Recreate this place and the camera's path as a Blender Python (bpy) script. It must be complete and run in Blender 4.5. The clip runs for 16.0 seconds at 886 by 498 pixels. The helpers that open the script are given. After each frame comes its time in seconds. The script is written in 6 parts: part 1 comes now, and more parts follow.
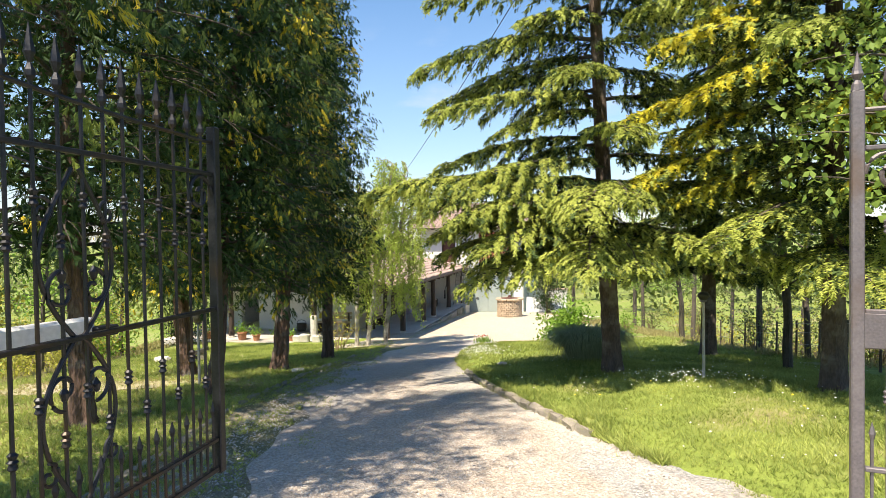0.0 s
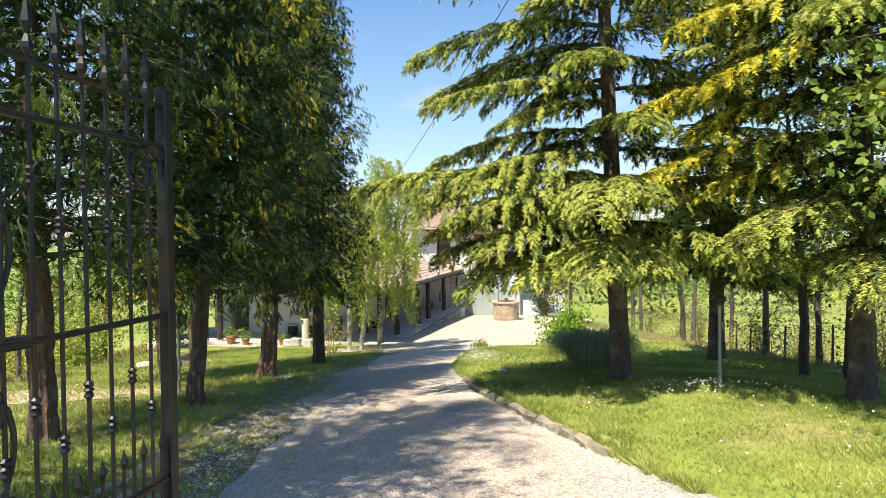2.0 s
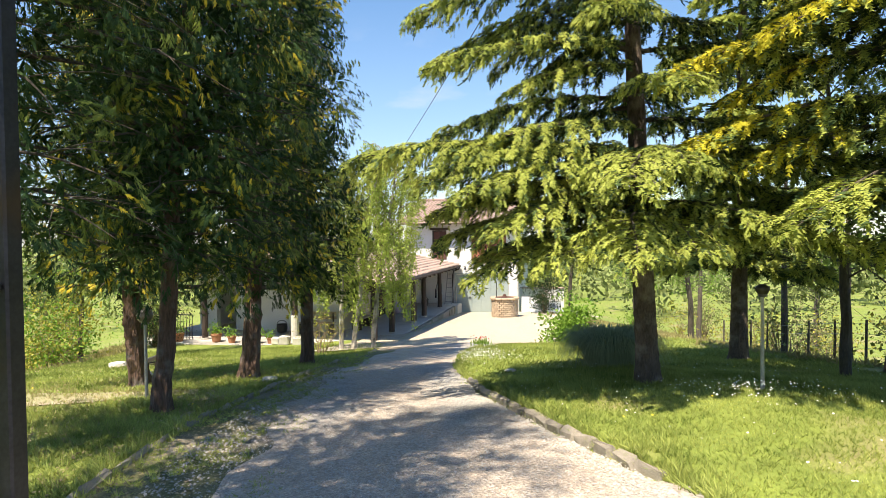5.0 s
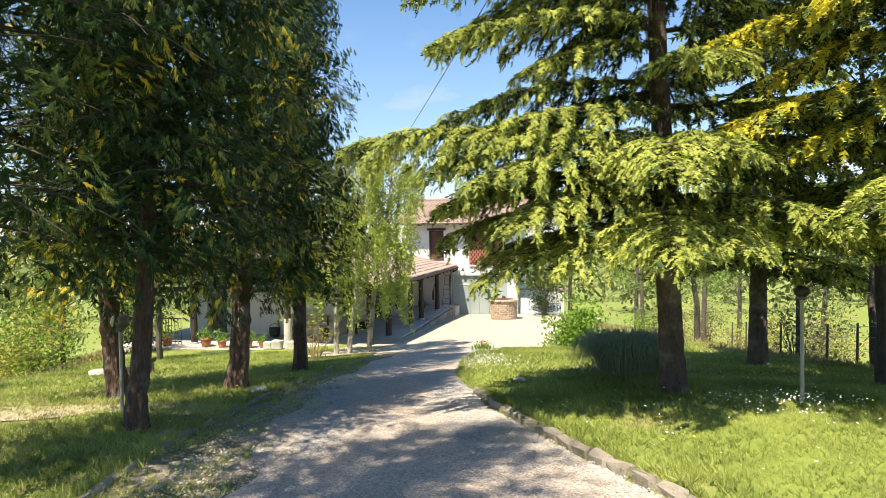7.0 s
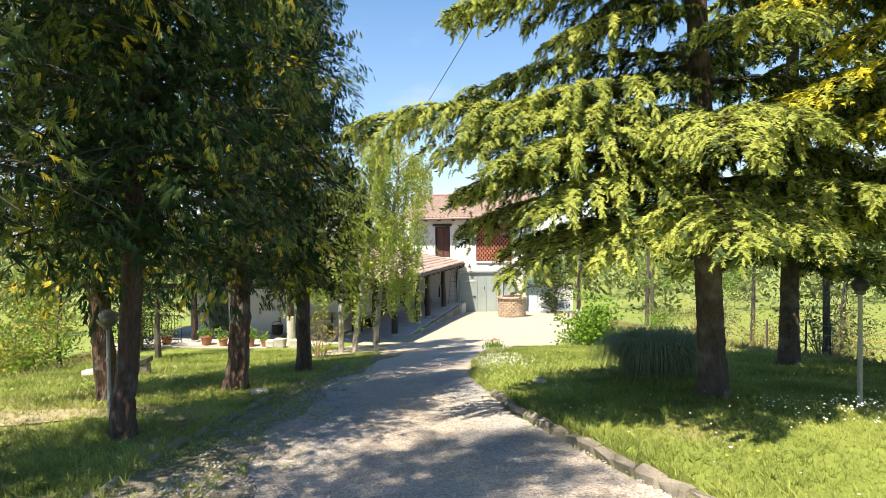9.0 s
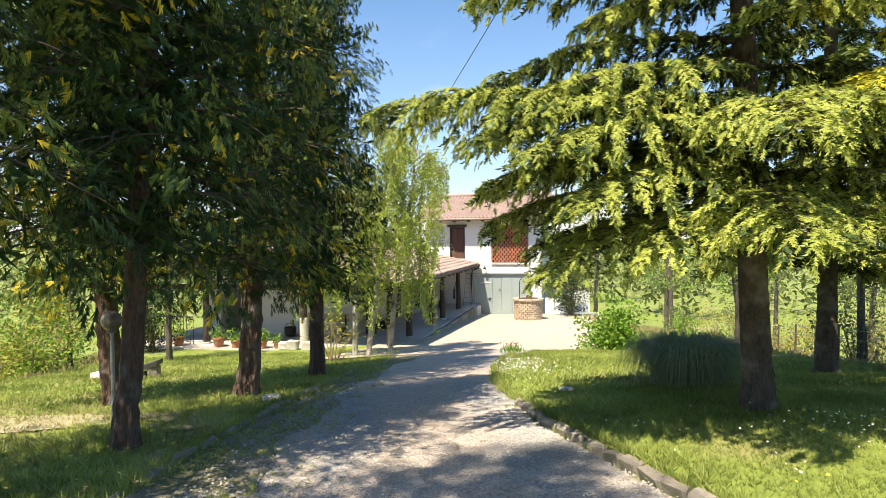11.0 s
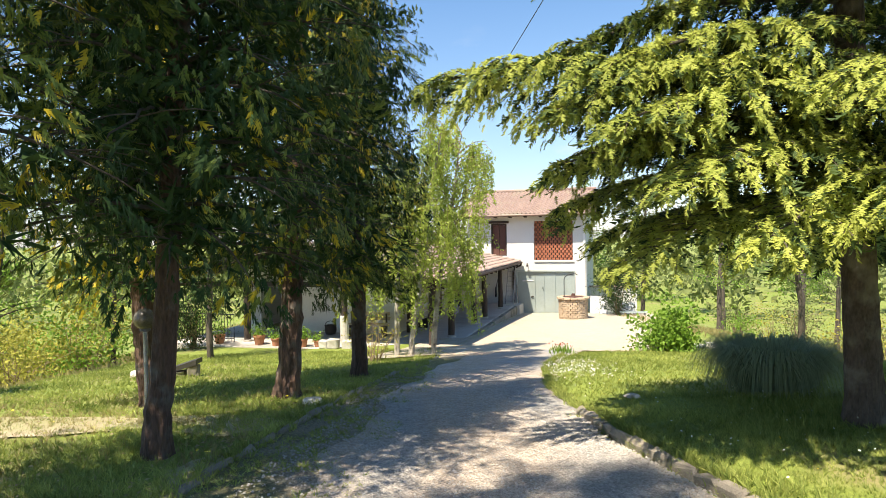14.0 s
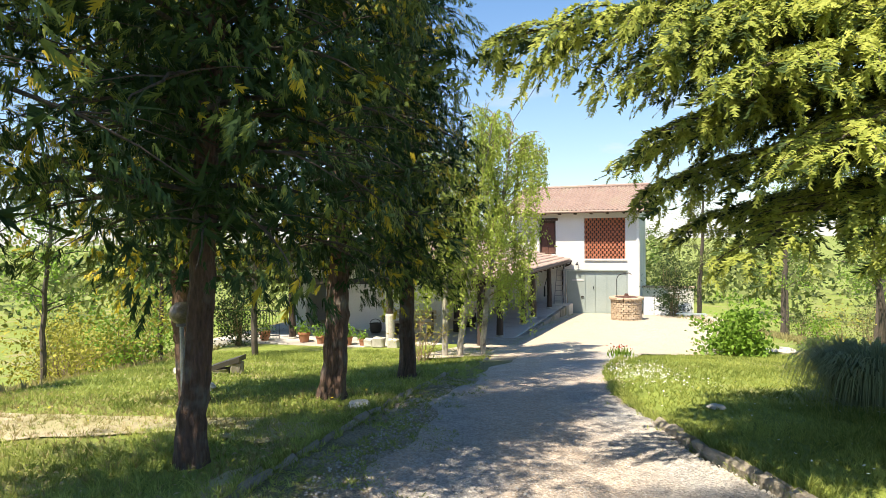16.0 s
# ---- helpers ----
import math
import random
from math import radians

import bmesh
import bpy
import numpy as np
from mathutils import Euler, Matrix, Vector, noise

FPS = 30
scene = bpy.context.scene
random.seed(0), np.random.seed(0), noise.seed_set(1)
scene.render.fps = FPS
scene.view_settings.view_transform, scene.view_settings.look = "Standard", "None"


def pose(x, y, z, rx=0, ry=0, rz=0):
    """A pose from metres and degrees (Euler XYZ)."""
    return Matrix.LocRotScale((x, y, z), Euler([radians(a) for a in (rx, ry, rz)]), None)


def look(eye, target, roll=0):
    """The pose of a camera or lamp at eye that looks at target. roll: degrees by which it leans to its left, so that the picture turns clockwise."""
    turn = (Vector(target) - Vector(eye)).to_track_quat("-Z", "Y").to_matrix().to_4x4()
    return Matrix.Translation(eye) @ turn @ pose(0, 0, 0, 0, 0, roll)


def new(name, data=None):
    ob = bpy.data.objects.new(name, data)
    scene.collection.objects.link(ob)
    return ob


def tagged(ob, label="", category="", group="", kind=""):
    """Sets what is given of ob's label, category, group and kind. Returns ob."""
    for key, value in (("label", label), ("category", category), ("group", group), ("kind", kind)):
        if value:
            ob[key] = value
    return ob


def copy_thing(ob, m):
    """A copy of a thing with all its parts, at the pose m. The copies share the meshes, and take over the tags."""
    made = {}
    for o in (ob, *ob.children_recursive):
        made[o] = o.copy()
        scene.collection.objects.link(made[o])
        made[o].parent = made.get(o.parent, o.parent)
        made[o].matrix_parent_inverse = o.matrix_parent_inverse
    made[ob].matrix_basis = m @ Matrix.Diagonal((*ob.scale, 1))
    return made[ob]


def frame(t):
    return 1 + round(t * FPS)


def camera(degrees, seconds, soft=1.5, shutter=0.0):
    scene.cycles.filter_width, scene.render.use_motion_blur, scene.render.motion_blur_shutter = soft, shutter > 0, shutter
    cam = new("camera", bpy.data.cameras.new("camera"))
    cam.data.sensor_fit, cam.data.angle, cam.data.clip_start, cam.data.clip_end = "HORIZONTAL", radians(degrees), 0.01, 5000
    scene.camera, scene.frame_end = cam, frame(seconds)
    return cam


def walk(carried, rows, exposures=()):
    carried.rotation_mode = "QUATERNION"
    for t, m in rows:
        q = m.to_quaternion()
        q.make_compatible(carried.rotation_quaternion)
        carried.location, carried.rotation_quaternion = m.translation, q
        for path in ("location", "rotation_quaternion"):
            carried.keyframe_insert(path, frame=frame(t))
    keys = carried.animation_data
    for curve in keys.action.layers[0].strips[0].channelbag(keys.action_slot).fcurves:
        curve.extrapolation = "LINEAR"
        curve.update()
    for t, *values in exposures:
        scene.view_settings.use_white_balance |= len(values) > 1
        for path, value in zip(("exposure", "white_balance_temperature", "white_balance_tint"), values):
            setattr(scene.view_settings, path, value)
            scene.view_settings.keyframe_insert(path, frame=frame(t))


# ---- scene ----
cam = camera(71.8, 16.0, soft=0.8)
METRES, EYE, TILT, LEAN, TURN = 5.5, 1.5, 0.0, 0.0, -7.2
ROWS = [
    (0.0, 0.0, 0.0, 0.0, -0.02, -1.32, 0.82),
    (0.5, -0.0106, 0.0386, -0.0077, -0.22, -1.41, 0.75),
    (1.0, -0.0196, 0.0668, -0.0086, -0.06, -1.03, 0.58),
    (1.5, -0.0163, 0.0932, -0.0139, -0.47, -1.32, 0.9),
    (2.0, -0.0112, 0.1248, -0.0119, -0.57, -1.07, 0.7),
    (2.5, -0.017, 0.1602, -0.0204, -0.66, -1.44, 0.9),
    (3.0, -0.0228, 0.1931, -0.0237, -0.94, -1.4, 0.86),
    (3.5, -0.0209, 0.2325, -0.0334, -0.75, -1.2, 0.68),
    (6.0, -0.0456, 0.4192, -0.0544, -1.51, -1.26, 0.65),
    (6.5, -0.0561, 0.4578, -0.0557, -1.47, -1.18, 0.53),
    (7.0, -0.0581, 0.4891, -0.0611, -1.7, -1.12, 0.8),
    (7.5, -0.0602, 0.5301, -0.0671, -1.74, -1.48, 0.82),
    (8.0, -0.0719, 0.5686, -0.0753, -1.8, -1.4, 0.81),
    (8.5, -0.0828, 0.5942, -0.0757, -1.39, -1.07, 0.61),
    (9.0, -0.0848, 0.6201, -0.0801, -1.4, -1.32, 0.84),
    (11.5, -0.109, 0.7306, -0.0893, -0.03, -1.13, 0.76),
    (12.0, -0.106, 0.7578, -0.0935, -0.08, -1.25, 0.99),
    (12.5, -0.1127, 0.7807, -0.0972, 0.33, -1.28, 0.71),
    (13.0, -0.1252, 0.7991, -0.0974, 1.0, -1.12, 0.53),
    (13.5, -0.1366, 0.8092, -0.0972, 1.7, -0.89, 0.75),
    (14.0, -0.1409, 0.8272, -0.1002, 3.27, -1.26, 0.89),
    (14.5, -0.1431, 0.8554, -0.1057, 5.44, -1.47, 0.63),
    (15.0, -0.1555, 0.8874, -0.1135, 6.48, -1.38, 0.72),
    (15.5, -0.1703, 0.9183, -0.1133, 7.2, -1.2, 0.5),
    (16.0, -0.1837, 0.9537, -0.1212, 7.28, -1.23, 0.72),
]
walk(cam, [(t, pose(0, 0, EYE, TILT, LEAN, TURN) @ pose(METRES * x, METRES * y, METRES * z, 90 + pitch, roll, yaw)) for t, x, y, z, yaw, pitch, roll in ROWS], exposures=[(0.0, 0.92, 7050, 11)])

# ---- world, sun, exposure ----
SUN_ELEV, SUN_FROM = 61.0, (-0.656, -0.755)          # the sun stands behind the walker, to the left
sun_data = bpy.data.lights.new("sun", "SUN")
sun_data.energy, sun_data.angle, sun_data.color = 5.4, radians(0.6), (1.0, 0.92, 0.78)
sun = new("sun", sun_data)
sun_dir = Vector((SUN_FROM[0], SUN_FROM[1], math.tan(radians(SUN_ELEV)))).normalized()
sun.matrix_world = look(sun_dir * 60, (0, 0, 0))
world = bpy.data.worlds.new("sky")
scene.world = world
world.use_nodes = True
wn, wl = world.node_tree.nodes, world.node_tree.links
sky = wn.new("ShaderNodeTexSky")
sky.sky_type, sky.sun_disc = "NISHITA", False
sky.sun_elevation = radians(SUN_ELEV)
sky.sun_rotation = math.atan2(SUN_FROM[0], SUN_FROM[1])
sky.air_density, sky.dust_density, sky.ozone_density = 1.0, 0.25, 1.8
# thin spring clouds near the horizon
tc = wn.new("ShaderNodeTexCoord")
sep = wn.new("ShaderNodeSeparateXYZ")
wl.new(tc.outputs["Generated"], sep.inputs[0])
mp = wn.new("ShaderNodeMapping")
mp.inputs["Scale"].default_value = (3.0, 3.0, 9.0)
wl.new(tc.outputs["Generated"], mp.inputs[0])
cn = wn.new("ShaderNodeTexNoise")
cn.inputs["Scale"].default_value, cn.inputs["Detail"].default_value = 1.7, 7
wl.new(mp.outputs[0], cn.inputs["Vector"])
cr = wn.new("ShaderNodeMapRange")
cr.inputs["From Min"].default_value, cr.inputs["From Max"].default_value = 0.60, 0.78
wl.new(cn.outputs["Fac"], cr.inputs["Value"])
hr = wn.new("ShaderNodeMapRange")
hr.inputs["From Min"].default_value, hr.inputs["From Max"].default_value = 0.34, 0.10
wl.new(sep.outputs["Z"], hr.inputs["Value"])
mu = wn.new("ShaderNodeMath")
mu.operation = "MULTIPLY"
wl.new(cr.outputs[0], mu.inputs[0])
wl.new(hr.outputs[0], mu.inputs[1])
mx = wn.new("ShaderNodeMix")
mx.data_type = "RGBA"
wl.new(mu.outputs[0], mx.inputs["Factor"])
wl.new(sky.outputs[0], mx.inputs["A"])
mx.inputs["B"].default_value = (5.6, 5.8, 6.2, 1)
hz = wn.new("ShaderNodeMapRange")
hz.inputs["From Min"].default_value, hz.inputs["From Max"].default_value = 0.42, 0.04
hz.inputs["To Max"].default_value = 0.5
wl.new(sep.outputs["Z"], hz.inputs["Value"])
haze = wn.new("ShaderNodeMix")
haze.data_type = "RGBA"
haze.inputs["B"].default_value = (2.9, 3.9, 6.0, 1)
wl.new(hz.outputs[0], haze.inputs["Factor"])
clear = wn.new("ShaderNodeHueSaturation")
clear.inputs["Saturation"].default_value, clear.inputs["Value"].default_value = 1.22, 1.28
wl.new(sky.outputs[0], clear.inputs["Color"])
wl.new(clear.outputs[0], haze.inputs["A"])
wl.new(haze.outputs["Result"], mx.inputs["A"])
wn["Background"].inputs["Strength"].default_value = 0.095
wl.new(mx.outputs["Result"], wn["Background"].inputs["Color"])


# ---- materials ----
def mat_base(name, rough=0.8, metal=0.0):
    m = bpy.data.materials.new(name)
    m.use_nodes = True
    b = m.node_tree.nodes["Principled BSDF"]
    b.inputs["Roughness"].default_value, b.inputs["Metallic"].default_value = rough, metal
    return m, m.node_tree.nodes, m.node_tree.links, b


def noise_node(n, l, scale, detail=4, stretch=None, world_space=False):
    t = n.new("ShaderNodeTexNoise")
    t.inputs["Scale"].default_value, t.inputs["Detail"].default_value = scale, detail
    c = n.new("ShaderNodeNewGeometry") if world_space else n.new("ShaderNodeTexCoord")
    out = c.outputs["Position"] if world_space else c.outputs["Object"]
    if stretch:
        mm = n.new("ShaderNodeMapping")
        mm.inputs["Scale"].default_value = stretch
        l.new(out, mm.inputs[0])
        out = mm.outputs[0]
    l.new(out, t.inputs["Vector"])
    return t


def ramp(n, l, fac, stops):
    r = n.new("ShaderNodeValToRGB")
    e = r.color_ramp.elements
    while len(e) < len(stops):
        e.new(0.5)
    for k, (p, c) in zip(e, stops):
        k.position, k.color = p, (*c, 1)
    l.new(fac, r.inputs[0])
    return r


def blend(n, l, fac, a, b):
    x = n.new("ShaderNodeMix")
    x.data_type = "RGBA"
    for sock, v in (("Factor", fac), ("A", a), ("B", b)):
        if isinstance(v, (int, float)):
            x.inputs[sock].default_value = v
        elif isinstance(v, tuple):
            x.inputs[sock].default_value = (*v, 1)
        else:
            l.new(v, x.inputs[sock])
    return x.outputs["Result"]


def bump(n, l, b, height, strength=0.4, dist=0.02):
    k = n.new("ShaderNodeBump")
    k.inputs["Strength"].default_value, k.inputs["Distance"].default_value = strength, dist
    l.new(height, k.inputs["Height"])
    l.new(k.outputs[0], b.inputs["Normal"])


def surface(name, dark, light, scale=3.0, fine=60.0, rough=0.85, relief=0.4, dist=0.01, metal=0.0, stretch=None, stain=None):
    """Two scales of variation between two colours, a fine relief, and stains of a third colour where given."""
    m, n, l, b = mat_base(name, rough, metal)
    a, f = noise_node(n, l, scale, 5, stretch), noise_node(n, l, fine, 3, stretch)
    c = ramp(n, l, a.outputs["Fac"], [(0.3, dark), (0.7, light)]).outputs[0]
    d = ramp(n, l, f.outputs["Fac"], [(0.25, tuple(v * 0.72 for v in dark)), (0.75, tuple(min(1, v * 1.15) for v in light))]).outputs[0]
    c = blend(n, l, 0.45, c, d)
    if stain:
        s = noise_node(n, l, scale * 0.37, 6)
        sf = ramp(n, l, s.outputs["Fac"], [(0.52, (0, 0, 0)), (0.66, (1, 1, 1))])
        c = blend(n, l, sf.outputs[0], c, stain)
    o = n.new("ShaderNodeObjectInfo")
    h = n.new("ShaderNodeHueSaturation")
    v = n.new("ShaderNodeMapRange")
    v.inputs["To Min"].default_value, v.inputs["To Max"].default_value = 0.86, 1.12
    l.new(o.outputs["Random"], v.inputs["Value"])
    l.new(v.outputs[0], h.inputs["Value"])
    l.new(c, h.inputs["Color"])
    l.new(h.outputs[0], b.inputs["Base Color"])
    bump(n, l, b, f.outputs["Fac"], relief, dist)
    return m


def leafy(name, a, c, rough=0.55, through_light=0.3, big=0.35, gloss=0.15):
    """Leaves: a hue for every leaf between two colours, patches at a larger scale, some light let through."""
    m, n, l, b = mat_base(name, rough)
    g = n.new("ShaderNodeNewGeometry")
    col = ramp(n, l, g.outputs["Random Per Island"], [(0.0, a), (1.0, c)]).outputs[0]
    p = noise_node(n, l, 0.9, 3)
    shade = ramp(n, l, p.outputs["Fac"], [(0.3, tuple(v * (1 - big) for v in a)), (0.7, tuple(v * (1 + big) for v in c))]).outputs[0]
    col = blend(n, l, 0.4, col, shade)
    l.new(col, b.inputs["Base Color"])
    b.inputs["Specular IOR Level"].default_value = gloss
    t = n.new("ShaderNodeBsdfTranslucent")
    l.new(col, t.inputs["Color"])
    s = n.new("ShaderNodeMixShader")
    s.inputs[0].default_value = through_light
    l.new(b.outputs[0], s.inputs[1])
    l.new(t.outputs[0], s.inputs[2])
    l.new(s.outputs[0], n["Material Output"].inputs["Surface"])
    return m


def ground_material(name, soil_a, soil_b, grass_a, grass_b, mix_lo, mix_hi, relief=0.5, pebble=None):
    m, n, l, b = mat_base(name, 0.95)
    big, mid, fine = (noise_node(n, l, s, 6, None, True) for s in (0.55, 4.0, 70.0))
    so = ramp(n, l, mid.outputs["Fac"], [(0.3, soil_a), (0.7, soil_b)]).outputs[0]
    gr = ramp(n, l, mid.outputs["Fac"], [(0.3, grass_a), (0.7, grass_b)]).outputs[0]
    f = ramp(n, l, big.outputs["Fac"], [(mix_lo, (0, 0, 0)), (mix_hi, (1, 1, 1))])
    c = blend(n, l, f.outputs[0], so, gr)
    g = ramp(n, l, fine.outputs["Fac"], [(0.3, (0.55, 0.55, 0.55)), (0.7, (1.25, 1.25, 1.25))]).outputs[0]
    mm = n.new("ShaderNodeMix")
    mm.data_type, mm.blend_type = "RGBA", "MULTIPLY"
    mm.inputs["Factor"].default_value = 0.8
    l.new(c, mm.inputs["A"])
    l.new(g, mm.inputs["B"])
    c = mm.outputs["Result"]
    h = fine.outputs["Fac"]
    if pebble:
        v = n.new("ShaderNodeTexVoronoi")
        v.inputs["Scale"].default_value = pebble
        gp = n.new("ShaderNodeNewGeometry")
        l.new(gp.outputs["Position"], v.inputs["Vector"])
        pc = ramp(n, l, v.outputs["Color"], [(0.1, (0.45, 0.44, 0.44)), (0.85, (1.4, 1.37, 1.33))]).outputs[0]
        m2 = n.new("ShaderNodeMix")
        m2.data_type, m2.blend_type = "RGBA", "MULTIPLY"
        m2.inputs["Factor"].default_value = 0.85
        l.new(c, m2.inputs["A"])
        l.new(pc, m2.inputs["B"])
        c, h = m2.outputs["Result"], v.outputs["Distance"]
    l.new(c, b.inputs["Base Color"])
    bump(n, l, b, h, relief, 0.012)
    return m


def drive_material(name, earth_a, earth_b, stone_a, stone_b):
    """Trodden earth and crushed stone: pinkish earth in long wheel tracks, grey stones of two sizes pressed into it."""
    m, n, l, b = mat_base(name, 0.95)
    track, mid, fine = noise_node(n, l, 0.9, 5, (1.0, 0.22, 1.0), True), noise_node(n, l, 3.2, 6, None, True), noise_node(n, l, 140.0, 3, None, True)
    earth = ramp(n, l, mid.outputs["Fac"], [(0.3, earth_a), (0.7, earth_b)]).outputs[0]
    stone = ramp(n, l, mid.outputs["Fac"], [(0.3, stone_a), (0.7, stone_b)]).outputs[0]
    c = blend(n, l, ramp(n, l, track.outputs["Fac"], [(0.46, (0, 0, 0)), (0.62, (1, 1, 1))]).outputs[0], earth, stone)
    gp = n.new("ShaderNodeNewGeometry")
    heights = []
    for scale, amount, lo, hi in ((34.0, 0.55, 0.50, 1.30), (85.0, 0.6, 0.55, 1.30)):
        warp = noise_node(n, l, scale * 0.6, 2, None, True)
        add = n.new("ShaderNodeVectorMath")
        add.operation = "MULTIPLY_ADD"
        add.inputs[1].default_value = (0.02, 0.02, 0.02)
        l.new(warp.outputs["Color"], add.inputs[0])
        l.new(gp.outputs["Position"], add.inputs[2])
        v = n.new("ShaderNodeTexVoronoi")
        v.inputs["Scale"].default_value, v.inputs["Randomness"].default_value = scale, 1.0
        l.new(add.outputs[0], v.inputs["Vector"])
        pc = ramp(n, l, v.outputs["Color"], [(0.1, (lo, lo, lo)), (0.55, (0.95, 0.95, 0.95)), (0.95, (hi, hi, hi * 0.98))]).outputs[0]
        mm = n.new("ShaderNodeMix")
        mm.data_type, mm.blend_type = "RGBA", "MULTIPLY"
        mm.inputs["Factor"].default_value = amount
        l.new(c, mm.inputs["A"])
        l.new(pc, mm.inputs["B"])
        c = mm.outputs["Result"]
        heights.append(v.outputs["Distance"])
    grit = ramp(n, l, fine.outputs["Fac"], [(0.3, (0.7, 0.7, 0.7)), (0.7, (1.15, 1.15, 1.15))]).outputs[0]
    mm = n.new("ShaderNodeMix")
    mm.data_type, mm.blend_type = "RGBA", "MULTIPLY"
    mm.inputs["Factor"].default_value = 0.7
    l.new(c, mm.inputs["A"])
    l.new(grit, mm.inputs["B"])
    l.new(mm.outputs["Result"], b.inputs["Base Color"])
    bump(n, l, b, heights[0], 0.9, 0.02)
    return m


